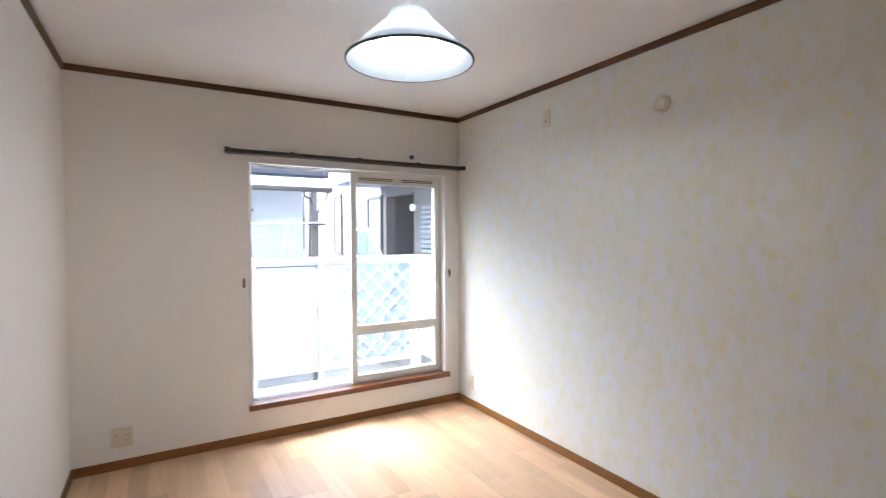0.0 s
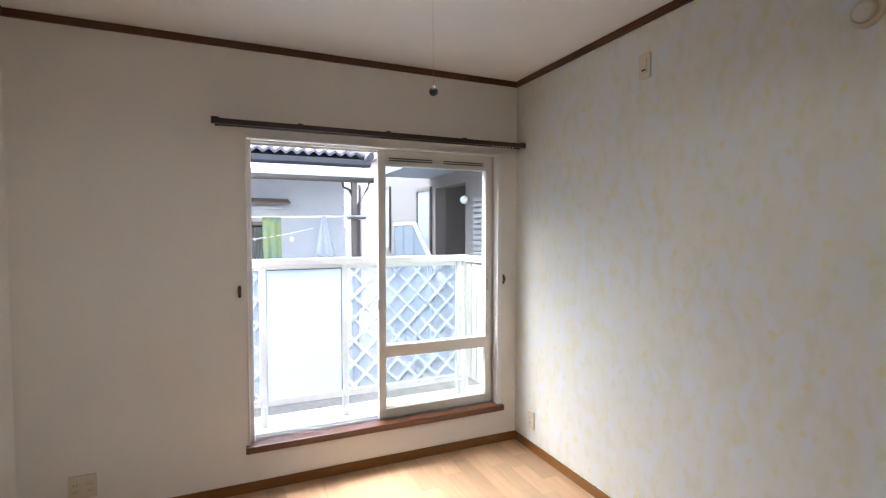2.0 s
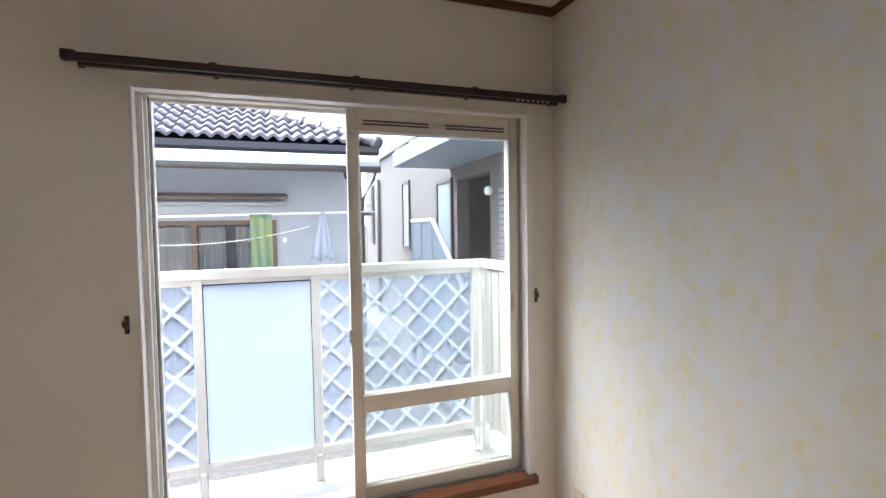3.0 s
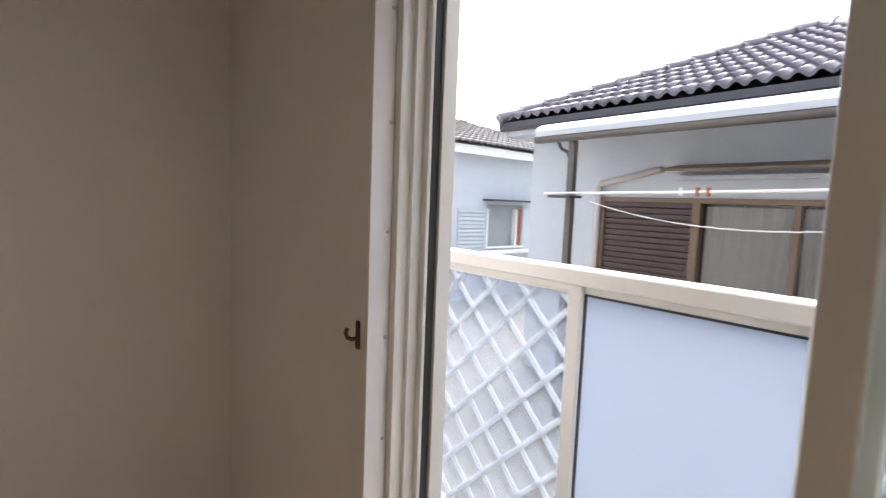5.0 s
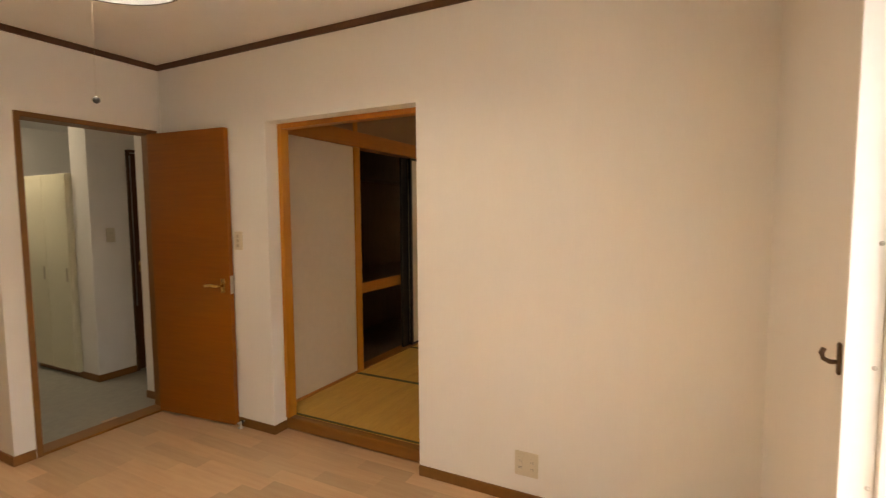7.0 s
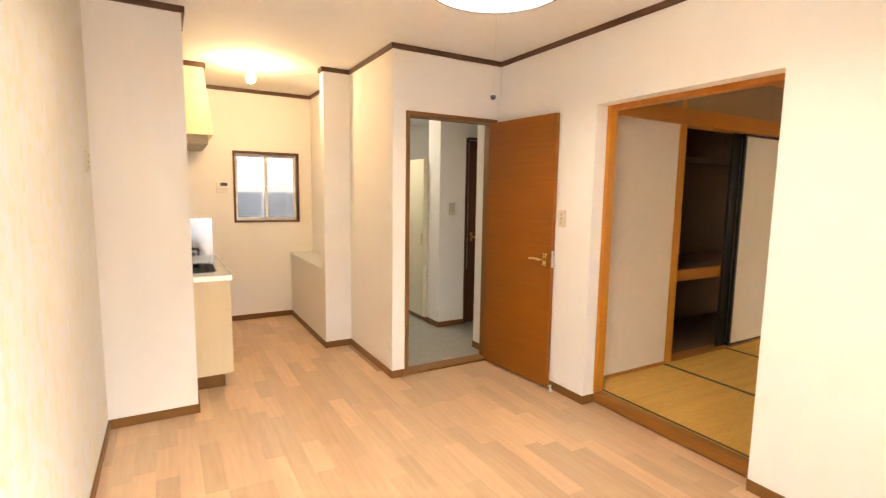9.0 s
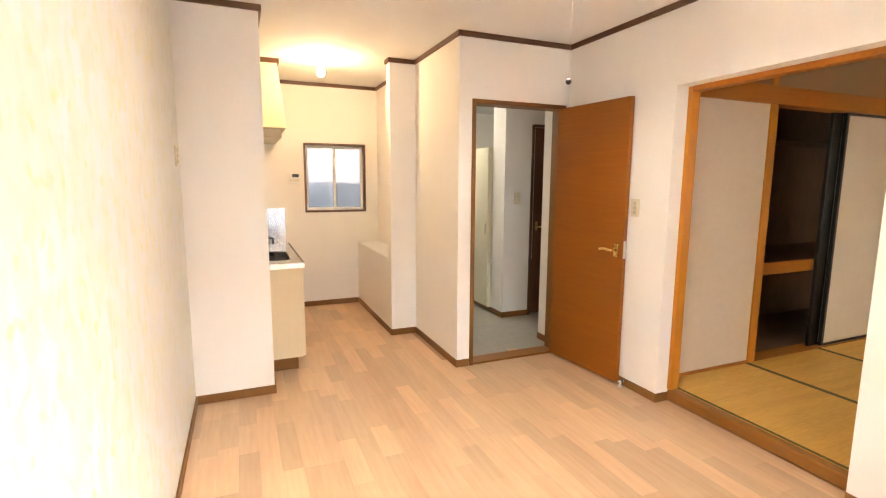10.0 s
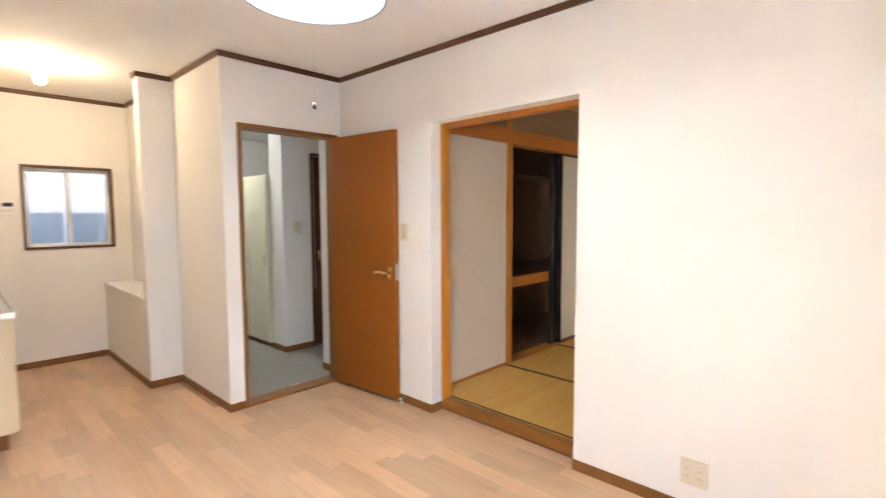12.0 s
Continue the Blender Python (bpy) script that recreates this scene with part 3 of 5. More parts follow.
structure("wall_hall_tatami", boxes(((-1.8, S - TH - 0.10, 0), (-TH, S - TH, 2.40))), PAPER, "white papered hall side wall", "wall")
structure("wall_hall_east", boxes(((0.80, -6.9, 0), (0.829, JOGY, 2.40))), PAPER, "white papered hall wall", "wall")
structure("baseboard", boxes(((-0.36, -4.73, 0), (HX + 0.01, -4.72, 0.058)), ((HX, -4.98, 0), (HX + 0.01, -4.73, 0.058)), bevel=0.002), BASE, "brown baseboard along the hall pier", "baseboard")
structure("wall_hall_nib_east", boxes(((-TH, -4.02, 0), (-0.026, S - TH - 0.012, 2.40))), PAPER, "white papered wall end in the hall", "wall")
structure("baseboard", boxes(((-0.026, -4.02, 0), (-0.016, S - TH - 0.012, 0.058)), bevel=0.002), BASE, "brown baseboard of the hall wall end", "baseboard")
hd = thing("door_2", "closed dark brown hall door with a brass lever", "door", kind="structure")
part("jamb", boxes(((-0.385, -4.76, 0), (-0.362, -4.715, 1.995)), bevel=0.003), TRIM, hd)
part("head", boxes(((-1.12, -4.76, 1.975), (-0.386, -4.715, 2.0)), bevel=0.003), TRIM, hd)
part("panel", boxes(((-1.12, -4.775, 0.01), (-0.392, -4.742, 1.97)), bevel=0.002), DOORDARK, hd)
part("edge_strip", boxes(((-0.405, -4.742, 0.6), (-0.398, -4.738, 1.95))), ALUSILVER, hd, "pale metal edge strip")
part("handle", tube([(-0.45, -4.742, 0.95), (-0.45, -4.70, 0.95), (-0.47, -4.69, 0.95), (-0.57, -4.69, 0.955)], 0.008, 8), BRASS, hd, "brass lever handle")
part("rose", boxes(((-0.465, -4.742, 0.90), (-0.435, -4.735, 1.0)), bevel=0.003), BRASS, hd)
structure("wall_hall_nib", boxes(((-1.8, -4.90, 0), (-1.12, -4.73, 2.0))), PAPER, "white papered hall wall beside the dark door", "wall")
plate("wall_switch", "beige hall light switch on the pier", "switch", (-0.20, -4.73, 1.25), "S", 0.07, 0.12, IVORY, "socket")
cab = thing("shoe_cabinet", "tall cream shoe cabinet in the hall", "cabinet")
part("body", boxes(((-0.35, -5.75, 0.05), (-0.02, -4.99, 1.78)), bevel=0.004), HALLCAB, cab)
part("plinth", boxes(((-0.33, -5.74, 0), (-0.05, -5.0, 0.05))), BASE, cab, "dark recessed plinth")
for y0, y1 in ((-5.745, -5.373), (-5.367, -4.995)):
    d = part("door", boxes(((-0.02, y0, 0.06), (-0.002, y1, 1.77)), bevel=0.003), HALLCAB, cab)
    part("handle", boxes(((-0.002, y1 - 0.05, 0.85), (0.006, y1 - 0.035, 0.97)), bevel=0.002), IVORYDARK, d)
# added glowing fitting, out of sight, that brightens the hall
hl = thing("hall_fill_light", "unseen round light added to brighten the hall", "ceiling light")
part("diffuser", lathe([(0, 2.33), (0.07, 2.335), (0.11, 2.36), (0.12, 2.40), (0, 2.40)], (0.35, -5.6, 0), 32), glow("hall_fill_glow", (1.0, 0.96, 0.84), 2.5), hl)

# ---------- kitchen ----------
kw = thing("window_2", "small frosted kitchen window with a brown timber frame", "window", kind="structure")
part("window_frame", boxes(((KX0 - 0.022, KS - 0.05, KZ0 - 0.022), (KX0, KS + 0.012, KZ1 + 0.022)), ((KX1, KS - 0.05, KZ0 - 0.022), (KX1 + 0.022, KS + 0.012, KZ1 + 0.022)), ((KX0, KS - 0.05, KZ1), (KX1, KS + 0.012, KZ1 + 0.022)), ((KX0, KS - 0.05, KZ0 - 0.022), (KX1, KS + 0.012, KZ0)), bevel=0.002), TRIM, kw)
KM = (KX0 + KX1) / 2
for x0, x1, y in ((KX0, KM + 0.015, KS - 0.075), (KM - 0.015, KX1, KS - 0.100)):
    s = tagged(new("sash"), "white aluminium sash")
    s.parent = kw
    for a, b in (((x0, y, KZ0), (x0 + 0.028, y + 0.022, KZ1)), ((x1 - 0.028, y, KZ0), (x1, y + 0.022, KZ1))):
        part("stile", boxes((a, b), bevel=0.002), WHITEMETAL, s)
    part("rail", boxes(((x0 + 0.028, y, KZ0), (x1 - 0.028, y + 0.022, KZ0 + 0.03)), bevel=0.002), WHITEMETAL, s)
    part("rail", boxes(((x0 + 0.028, y, KZ1 - 0.03), (x1 - 0.028, y + 0.022, KZ1)), bevel=0.002), WHITEMETAL, s)
    part("pane", boxes(((x0 + 0.025, y + 0.009, KZ0 + 0.027), (x1 - 0.025, y + 0.013, KZ1 - 0.027))), KGLASS, s)
part("lock", boxes(((KM - 0.008, KS - 0.055, 1.42), (KM + 0.008, KS - 0.04, 1.47)), bevel=0.002), ALUSILVER, kw)
fence = thing("garden_fence", "grey-blue slatted fence behind the kitchen window", "fence")
for k in range(12):
    part("slat", boxes(((-0.4 + 0.30 * k, KS - 0.60, -0.75), (-0.12 + 0.30 * k, KS - 0.57, 1.40)), bevel=0.004), BLUEPANEL, fence)

# made-up wall, blocks part of the sky so the kitchen pane stays dimmer
structure("wall_sky_block", boxes(((-12, KS - 3.2, -0.75), (12, KS - 3.0, 3.0))), STUCCO2, "added pale wall that cuts skylight behind the kitchen window", "wall")
CY0, CY1, CX = -5.945, -4.085, 2.02
base = thing("sink_cabinet", "cream laminate kitchen base cabinet", "cabinet")
part("body", boxes(((CX + 0.02, -5.30, 0.09), (W, CY1, 0.60)), ((CX + 0.02, -4.245, 0.60), (W, CY1, 0.775)), ((CX + 0.02, -5.30, 0.60), (W, -4.785, 0.775)), ((CX + 0.02, -4.785, 0.60), (2.085, -4.245, 0.775)), ((2.555, -4.785, 0.60), (W, -4.245, 0.775))), CREAMLAM, base)
part("plinth", boxes(((CX + 0.06, -5.30, 0), (W, CY1 - 0.001, 0.09))), BASE, base, "brown recessed plinth")
for y0, y1 in ((-5.295, -4.90), (-4.895, -4.495), (-4.49, -4.09)):
    d = part("door", boxes(((CX + 0.001, y0, 0.095), (CX + 0.02, y1, 0.77)), bevel=0.002), CREAMLAM, base)
    part("handle", boxes(((CX - 0.006, y0 + 0.12, 0.745), (CX + 0.002, y1 - 0.12, 0.757)), bevel=0.002), ALUSILVER, d)
top = thing("worktop", "stainless steel kitchen worktop with a sunken sink", "worktop")
SX0, SX1, SY0, SY1 = 2.09, 2.55, -4.78, -4.25
part("top", boxes(((CX - 0.008, -5.31, 0.775), (SX0, CY1 + 0.008, 0.812)), ((SX1, -5.31, 0.775), (W, CY1 + 0.008, 0.812)), ((SX0, -5.31, 0.775), (SX1, SY0, 0.812)), ((SX0, SY1, 0.775), (SX1, CY1 + 0.008, 0.812))), STEEL, top)
part("rolled_edge", tube([(CX - 0.006, -5.31, 0.814), (CX - 0.006, CY1 + 0.006, 0.814), (W, CY1 + 0.006, 0.814)], 0.005, 8), STEEL, top)
part("sink_bowl", boxes(((SX0, SY0, 0.62), (SX1, SY1, 0.626)), ((SX0 - 0.004, SY0 - 0.004, 0.62), (SX0, SY1 + 0.004, 0.808)), ((SX1, SY0 - 0.004, 0.62), (SX1 + 0.004, SY1 + 0.004, 0.808)), ((SX0, SY0 - 0.004, 0.62), (SX1, SY0, 0.808)), ((SX0, SY1, 0.62), (SX1, SY1 + 0.004, 0.808))), SINKSTEEL, top, "dull dark steel bowl")
for cx, cy, dx, dy in ((SX0, SY0, 1, 1), (SX1, SY0, -1, 1), (SX0, SY1, 1, -1), (SX1, SY1, -1, -1)):
    fillet = [(cx, cy)] + [(cx + dx * 0.09 * (1 - math.sin(a * math.pi / 12)), cy + dy * 0.09 * (1 - math.cos(a * math.pi / 12))) for a in range(7)]
    part("bowl_corner", prism(fillet, 0.63, 0.810, "z"), STEEL, top)
gas = thing("gas_table_cabinet", "low cream stand for the cooker", "cabinet")
part("body", boxes(((CX + 0.03, CY0, 0.09), (W, -5.315, 0.63)), bevel=0.003), CREAMLAM, gas)
part("plinth", boxes(((CX + 0.07, CY0, 0), (W, -5.316, 0.09))), BASE, gas)
part("top", boxes(((CX, CY0, 0.63), (W, -5.314, 0.655)), bevel=0.003), STEEL, gas)
stove = thing("gas_stove", "steel gas stove with black pan supports", "stove")
part("body", boxes(((CX + 0.05, -5.90, 0.655), (W - 0.10, -5.34, 0.79)), bevel=0.008), STEEL, stove)
for x in (2.22, 2.50):
    part("burner", lathe([(0, 0.79), (0.05, 0.79), (0.05, 0.805), (0.035, 0.812), (0, 0.812)], (x, -5.6, 0), 20), BLACKPL, stove)
    for a in range(4):
        c, s_ = math.cos(a * math.pi / 2 + 0.785), math.sin(a * math.pi / 2 + 0.785)
        part("pan_support", tube([(x + 0.11 * c, -5.6 + 0.11 * s_, 0.79), (x + 0.11 * c, -5.6 + 0.11 * s_, 0.84), (x + 0.03 * c, -5.6 + 0.03 * s_, 0.84)], 0.009, 6), BLACKPL, stove)
guard = thing("splash_guard", "folded aluminium splash guard behind the cooker", "splash guard")
part("back_panel", boxes(((1.99, KS + 0.006, 0.66), (W - 0.012, KS + 0.010, 1.12))), FOIL, guard)
part("side_panel", boxes(((W - 0.010, CY0 + 0.02, 0.66), (W - 0.006, -5.30, 1.12))), FOIL, guard)
hood = thing("range_hood", "cream enamel range hood under the ceiling", "range hood")
part("canopy", prism([(2.08, CEILZ - 0.04), (W, CEILZ - 0.04), (W, 1.88), (2.02, 1.88)], CY0, -5.02, "y"), HOODCREAM, hood)
part("inner_box", boxes(((2.06, CY0 + 0.03, 1.80), (W, -5.06, 1.879)), bevel=0.003), IVORYDARK, hood, "dull metal filter box")
part("top_trim", boxes(((2.062, CY0, CEILZ - 0.039), (W, -5.002, CEILZ - 0.001)), bevel=0.002), TRIM, hood, "brown moulding on the hood")
rc = thing("water_heater_remote", "white water heater remote on the kitchen wall", "remote panel")
part("case", boxes(((1.815, KS, 1.385), (1.935, KS + 0.018, 1.50)), bevel=0.004), WHITEPL, rc)
part("display", boxes(((1.83, KS + 0.0175, 1.455), (1.90, KS + 0.0195, 1.488))), BLACKPL, rc, "black display")
for k in range(4):
    part("button", boxes(((1.83 + 0.025 * k, KS + 0.0175, 1.41), (1.848 + 0.025 * k, KS + 0.0205, 1.43)), bevel=0.002), IVORY, rc)
kb = thing("kitchen_bulb", "glowing bare bulb in a ceiling holder", "lamp")
BX, BY = 1.738, -4.80
part("ceiling_plate", lathe([(0, 2.452), (0.05, 2.452), (0.058, 2.46), (0.058, CEILZ), (0, CEILZ)], (BX, BY, 0), 28), IVORYDARK, kb, "dull brass ceiling plate")
part("socket", lathe([(0, 2.395), (0.021, 2.395), (0.024, 2.452), (0, 2.452)], (BX, BY, 0), 20), WHITEPL, kb)
part("bulb", lathe([(0, 2.305), (0.018, 2.308), (0.031, 2.325), (0.033, 2.345), (0.026, 2.372), (0.016, 2.395)], (BX, BY, 0), 28), glow("warm_bulb", (1.0, 0.72, 0.43), 14.0), kb, "warm glowing bulb")

# ---------- tatami room ----------
TX, TZ, TS = -0.10, 0.075, -2.75
structure("floor_tatami_base", boxes(((-3.85, TS - 0.9, -0.06), (-0.12, -0.02, 0.015))), JOINT, "floor under the tatami mats", "floor")
structure("sill_tatami", boxes(((-0.165, OPS, 0.0), (-0.098, OPN, TZ + 0.002)), bevel=0.012), STEP, "honey-brown timber threshold of the tatami room", "threshold")
fr = thing("door_3", "honey-coloured cedar frame of the tatami room opening", "door frame", kind="structure")
part("jamb", boxes(((-0.168, OPS - 0.002, TZ), (-0.10, OPS + 0.030, OPZ)), bevel=0.003), HONEY, fr)
part("jamb", boxes(((-0.168, OPN - 0.022, TZ), (-0.10, OPN + 0.002, OPZ)), bevel=0.003), HONEY, fr)
part("head", boxes(((-0.168, OPS + 0.03, OPZ - 0.03), (-0.10, OPN - 0.022, OPZ + 0.002)), bevel=0.003), HONEYX, fr)
structure("wall_tatami_south", boxes(((-1.03, TS - 0.09, TZ), (-0.12, TS, 1.965))), SAND, "beige textured tatami room wall", "wall")
structure("wall_tatami_north", boxes(((-3.85, -0.10, 0), (-3.0, -0.02, 2.40)), ((-1.8, -0.10, 0), (-0.12, -0.02, 2.40)), ((-3.0, -0.10, 0), (-1.8, -0.02, 0.95)), ((-3.0, -0.10, 1.9), (-1.8, -0.02, 2.40))), SAND, "beige tatami room wall", "wall")
structure("wall_tatami_west", boxes(((-3.95, TS - 0.9, 0), (-3.85, -0.02, 2.40))), SAND, "beige tatami room end wall", "wall")
structure("ceiling_tatami", boxes(((-3.95, TS - 0.9, 2.40), (-TH, 0, 2.45))), HONEYX, "brown board ceiling of the tatami room", "ceiling")
structure("trim_lintel", boxes(((-3.85, TS - 0.10, 1.965), (-0.15, TS + 0.02, 2.09)), bevel=0.004), HONEYX, "honey cedar lintel above the closet", "lintel")
# beige wall above the lintel; brown colour stands in for shade
structure("trim_tie", boxes(((-3.85, TS - 0.09, 2.09), (-0.12, TS - 0.004, 2.40))), SHADE_TAN, "beige wall above the lintel, coloured brown for its shade", "wall")
structure("trim_post", boxes(((-1.105, TS - 0.10, TZ), (-1.03, TS + 0.012, 1.965)), bevel=0.003), HONEY, "honey cedar post beside the closet", "post")
structure("trim_short_post", boxes(((-1.09, TS - 0.05, 2.09), (-1.04, TS + 0.006, 2.40)), bevel=0.003), HONEY, "short cedar post above the lintel", "post")
structure("trim_tatami_edge", boxes(((-1.03, TS, TZ), (-0.15, TS + 0.008, TZ + 0.022))), HONEYX, "thin cedar strip at the mats", "trim")
structure("trim_closet_track", boxes(((-3.85, TS - 0.12, 0.04), (-1.105, TS, TZ + 0.004)), bevel=0.002), HONEYX, "grooved cedar closet track", "track")
closet = thing("closet", "dark built-in closet with a timber mid shelf", "closet", kind="structure")
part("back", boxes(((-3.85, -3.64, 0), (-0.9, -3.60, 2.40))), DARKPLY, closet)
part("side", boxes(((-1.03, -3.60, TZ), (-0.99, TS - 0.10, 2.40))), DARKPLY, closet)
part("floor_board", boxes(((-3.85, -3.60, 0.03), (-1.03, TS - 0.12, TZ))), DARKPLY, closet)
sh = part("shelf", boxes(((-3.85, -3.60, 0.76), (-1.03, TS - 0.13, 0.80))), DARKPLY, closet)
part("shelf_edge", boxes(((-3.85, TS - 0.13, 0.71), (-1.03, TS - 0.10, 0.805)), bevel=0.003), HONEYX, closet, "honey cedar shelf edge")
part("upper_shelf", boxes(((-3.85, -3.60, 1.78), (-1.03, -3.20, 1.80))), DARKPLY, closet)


def fusuma(x0, x1, y, stile=0.03):
    d = thing("sliding_door", "ivory paper closet sliding door with a black lacquer frame", "sliding door", group="closet sliding doors")
    z0, z1 = TZ + 0.006, 1.963
    part("panel", boxes(((x0 + 0.02, y + 0.004, z0 + 0.02), (x1 - stile + 0.01, y + 0.022, z1 - 0.02))), FUSUMA, d)
    for a, b in (((x0, y, z0), (x0 + 0.02, y + 0.026, z1)), ((x1 - stile, y, z0), (x1, y + 0.026, z1)), ((x0 + 0.02, y, z0), (x1 - stile, y + 0.026, z0 + 0.02)), ((x0 + 0.02, y, z1 - 0.02), (x1 - stile, y + 0.026, z1))):
        part("frame_strip", boxes((a, b), bevel=0.002), BLACK, d, "black strip along the door edge")
    m = Matrix.Translation((x0 + 0.09, y + 0.022, 0.95)) @ Matrix.Rotation(radians(-90), 4, "X")
    part("pull", turned(lathe([(0.0, 0.001), (0.022, 0.001), (0.026, 0.005), (0.031, 0.005), (0.033, 0)], (0, 0, 0), 24), m), BLACK, d)


fusuma(-2.85, -1.96, -2.79)
# rear door, right-hand black strip drawn 0.12 wide
fusuma(-2.76, -1.85, -2.825, 0.12)

# unseen window, added so that softened daylight reaches the tatami room
ws = thing("window_3_added", "unseen paper screen window added to daylight the tatami room", "window", kind="structure")
SHOJI = frosted("screen_paper", (0.86, 0.84, 0.76), 0.40)
part("screen", boxes(((-3.0, -0.075, 0.95), (-1.8, -0.070, 1.9))), SHOJI, ws)
for k in range(5):
    part("bar", boxes(((-3.0 + 0.295 * k, -0.095, 0.95), (-2.98 + 0.295 * k, -0.076, 1.9))), HONEY, ws)

# ---------- tatami mats ----------
def mat(x0, y0, x1, y1, along):
    m = thing("tatami_mat", "golden woven tatami mat with olive cloth borders", "tatami mat", group="tatami mats")
    g, e = 0.0015, 0.019
    part("weave", boxes(((x0 + g, y0 + g, 0.015), (x1 - g, y1 - g, TZ)), bevel=0.003), TATAMI, m)
    if along == "y":
        ed = [((x0 + g, y0 + g), (x0 + e, y1 - g)), ((x1 - e, y0 + g), (x1 - g, y1 - g))]
    else:
        ed = [((x0 + g, y0 + g), (x1 - g, y0 + e)), ((x0 + g, y1 - e), (x1 - g, y1 - g))]
    for a, b in ed:
        part("border", boxes(((*a, TZ - 0.002), (*b, TZ + 0.0015))), TATAMI_EDGE, m, "olive cloth border")


mat(-1.03, TS, -0.168, -1.02, "y")
mat(-1.03, -1.02, -0.168, -0.11, "x")
mat(-1.90, TS, -1.03, -1.02, "y")
mat(-2.77, TS, -1.90, -1.02, "y")
mat(-2.77, -1.02, -1.03, -0.11, "x")
mat(-3.84, TS, -2.77, -1.02, "y")
mat(-3.84, -1.02, -2.77, -0.11, "y")

# ---------- balcony ----------
RY, RX0, RX1 = 0.62, 0.20, 2.66
structure("balcony_floor", boxes(((-0.6, 0.21, -0.02), (3.3, 0.80, 0.12))), CONCRETE, "pale concrete balcony floor", "balcony floor")
structure("outer_wall", boxes(((-4.2, 0.121, -0.9), (-3.0, 0.20, 2.9)), ((-3.0, 0.121, -0.9), (-1.8, 0.20, 0.95)), ((-3.0, 0.121, 1.9), (-1.8, 0.20, 2.9)), ((-1.8, 0.121, -0.9), (WX0 - 0.001, 0.20, 2.9)), ((WX1 + 0.001, 0.121, -0.9), (6.0, 0.20, 2.9)), ((WX0 - 0.001, 0.121, -0.9), (WX1 + 0.001, 0.20, 0.225)), ((WX0 - 0.001, 0.121, WZ1 + 0.001), (WX1 + 0.001, 0.20, 2.9))), STUCCO2, "pale stucco outside wall of the flat", "wall")
balus = thing("balcony_railing", "white metal balcony railing with frosted panels and lattice", "railing")
part("top_rail", boxes(((RX0 - 0.03, RY - 0.035, 1.215), (RX1 + 0.03, RY + 0.035, 1.262)), bevel=0.006), WHITEMETAL, balus)
part("bottom_rail", boxes(((RX0, RY - 0.018, 0.255), (RX1, RY + 0.018, 0.30)), bevel=0.004), WHITEMETAL, balus)
part("upper_frame", boxes(((RX0, RY - 0.012, 1.192), (RX1, RY + 0.012, 1.214)), bevel=0.003), WHITEMETAL, balus)
for x in (RX0, 1.135, 1.69, 2.60):
    part("post", boxes(((x - 0.022, RY - 0.03, 0.121), (x + 0.022, RY - 0.012, 1.215)), bevel=0.004), WHITEMETAL, balus)
    part("foot", boxes(((x - 0.012, RY - 0.055, 0.19), (x + 0.012, RY - 0.03, 0.27)), bevel=0.004), WHITEMETAL, balus)
MILKY = frosted("milky_lattice_plastic", (0.93, 0.95, 0.97), 0.0)
for x0, x1, lattice in ((0.225, 1.11, True), (1.16, 1.665, False), (1.715, 2.575, True)):
    p = part("panel", boxes(((x0 - 0.01, RY - 0.003, 0.30), (x1 + 0.01, RY + 0.001, 1.192))), LATTFROST if lattice else FROST, balus, "frosted acrylic panel")
    part("bead", boxes(((x0 - 0.008, RY - 0.011, 0.30), (x0, RY - 0.0035, 1.192)), ((x1, RY - 0.011, 0.30), (x1 + 0.008, RY - 0.0035, 1.192)), ((x0, RY - 0.011, 1.186), (x1, RY - 0.0035, 1.192))), WHITEMETAL if lattice else GUTTER, balus)
    if lattice:
        for sgn, dy in ((1, 0.003), (-1, 0.010)):
            for k in range(-14, 15):
                # diagonal: x - sgn * z = base, cut to the sheet
                base_x = (0.619 if sgn > 0 else 3.071) + 0.165 * k
                ends = sorted((base_x + sgn * 0.305, base_x + sgn * 1.188))
                lo, hi = max(ends[0], x0), min(ends[1], x1)
                if hi - lo < 0.03:
                    continue
                a, b = Vector((lo, RY + dy, sgn * (lo - base_x))), Vector((hi, RY + dy, sgn * (hi - base_x)))
                n = Vector((-(b - a).z, 0, (b - a).x)).normalized() * 0.009
                bm = bmesh.new()
                vs = [bm.verts.new(q + Vector((0, o, 0))) for o in (0, 0.006) for q in (a - n, b - n, b + n, a + n)]
                for f in ((0, 1, 2, 3), (7, 6, 5, 4), (0, 4, 5, 1), (1, 5, 6, 2), (2, 6, 7, 3), (3, 7, 4, 0)):
                    bm.faces.new([vs[i] for i in f])
                bmesh.ops.recalc_face_normals(bm, faces=bm.faces[:])
                part("lattice_strip", bm, MILKY, balus)
for x, d in ((RX1, 1), (RX0 - 0.06, -1)):
    part("side_rail", boxes(((x - 0.03, 0.202, 1.215), (x + 0.03, RY - 0.036, 1.262)), bevel=0.006), WHITEMETAL, balus)
    part("corner_post", boxes(((x - 0.025, RY - 0.025, 0.121), (x + 0.025, RY + 0.025, 1.214)), bevel=0.004), WHITEMETAL, balus)
    for k in range(4):
        part("side_slat", boxes(((x - 0.010, 0.215 + 0.092 * k, 0.30), (x + 0.010, 0.295 + 0.092 * k, 1.20)), bevel=0.003), SLATCREAM, balus)

# ---------- ground ----------
structure("ground", boxes(((-400, -400, -0.95), (400, 400, -0.75))), EARTH, "grey gravel ground", "ground")


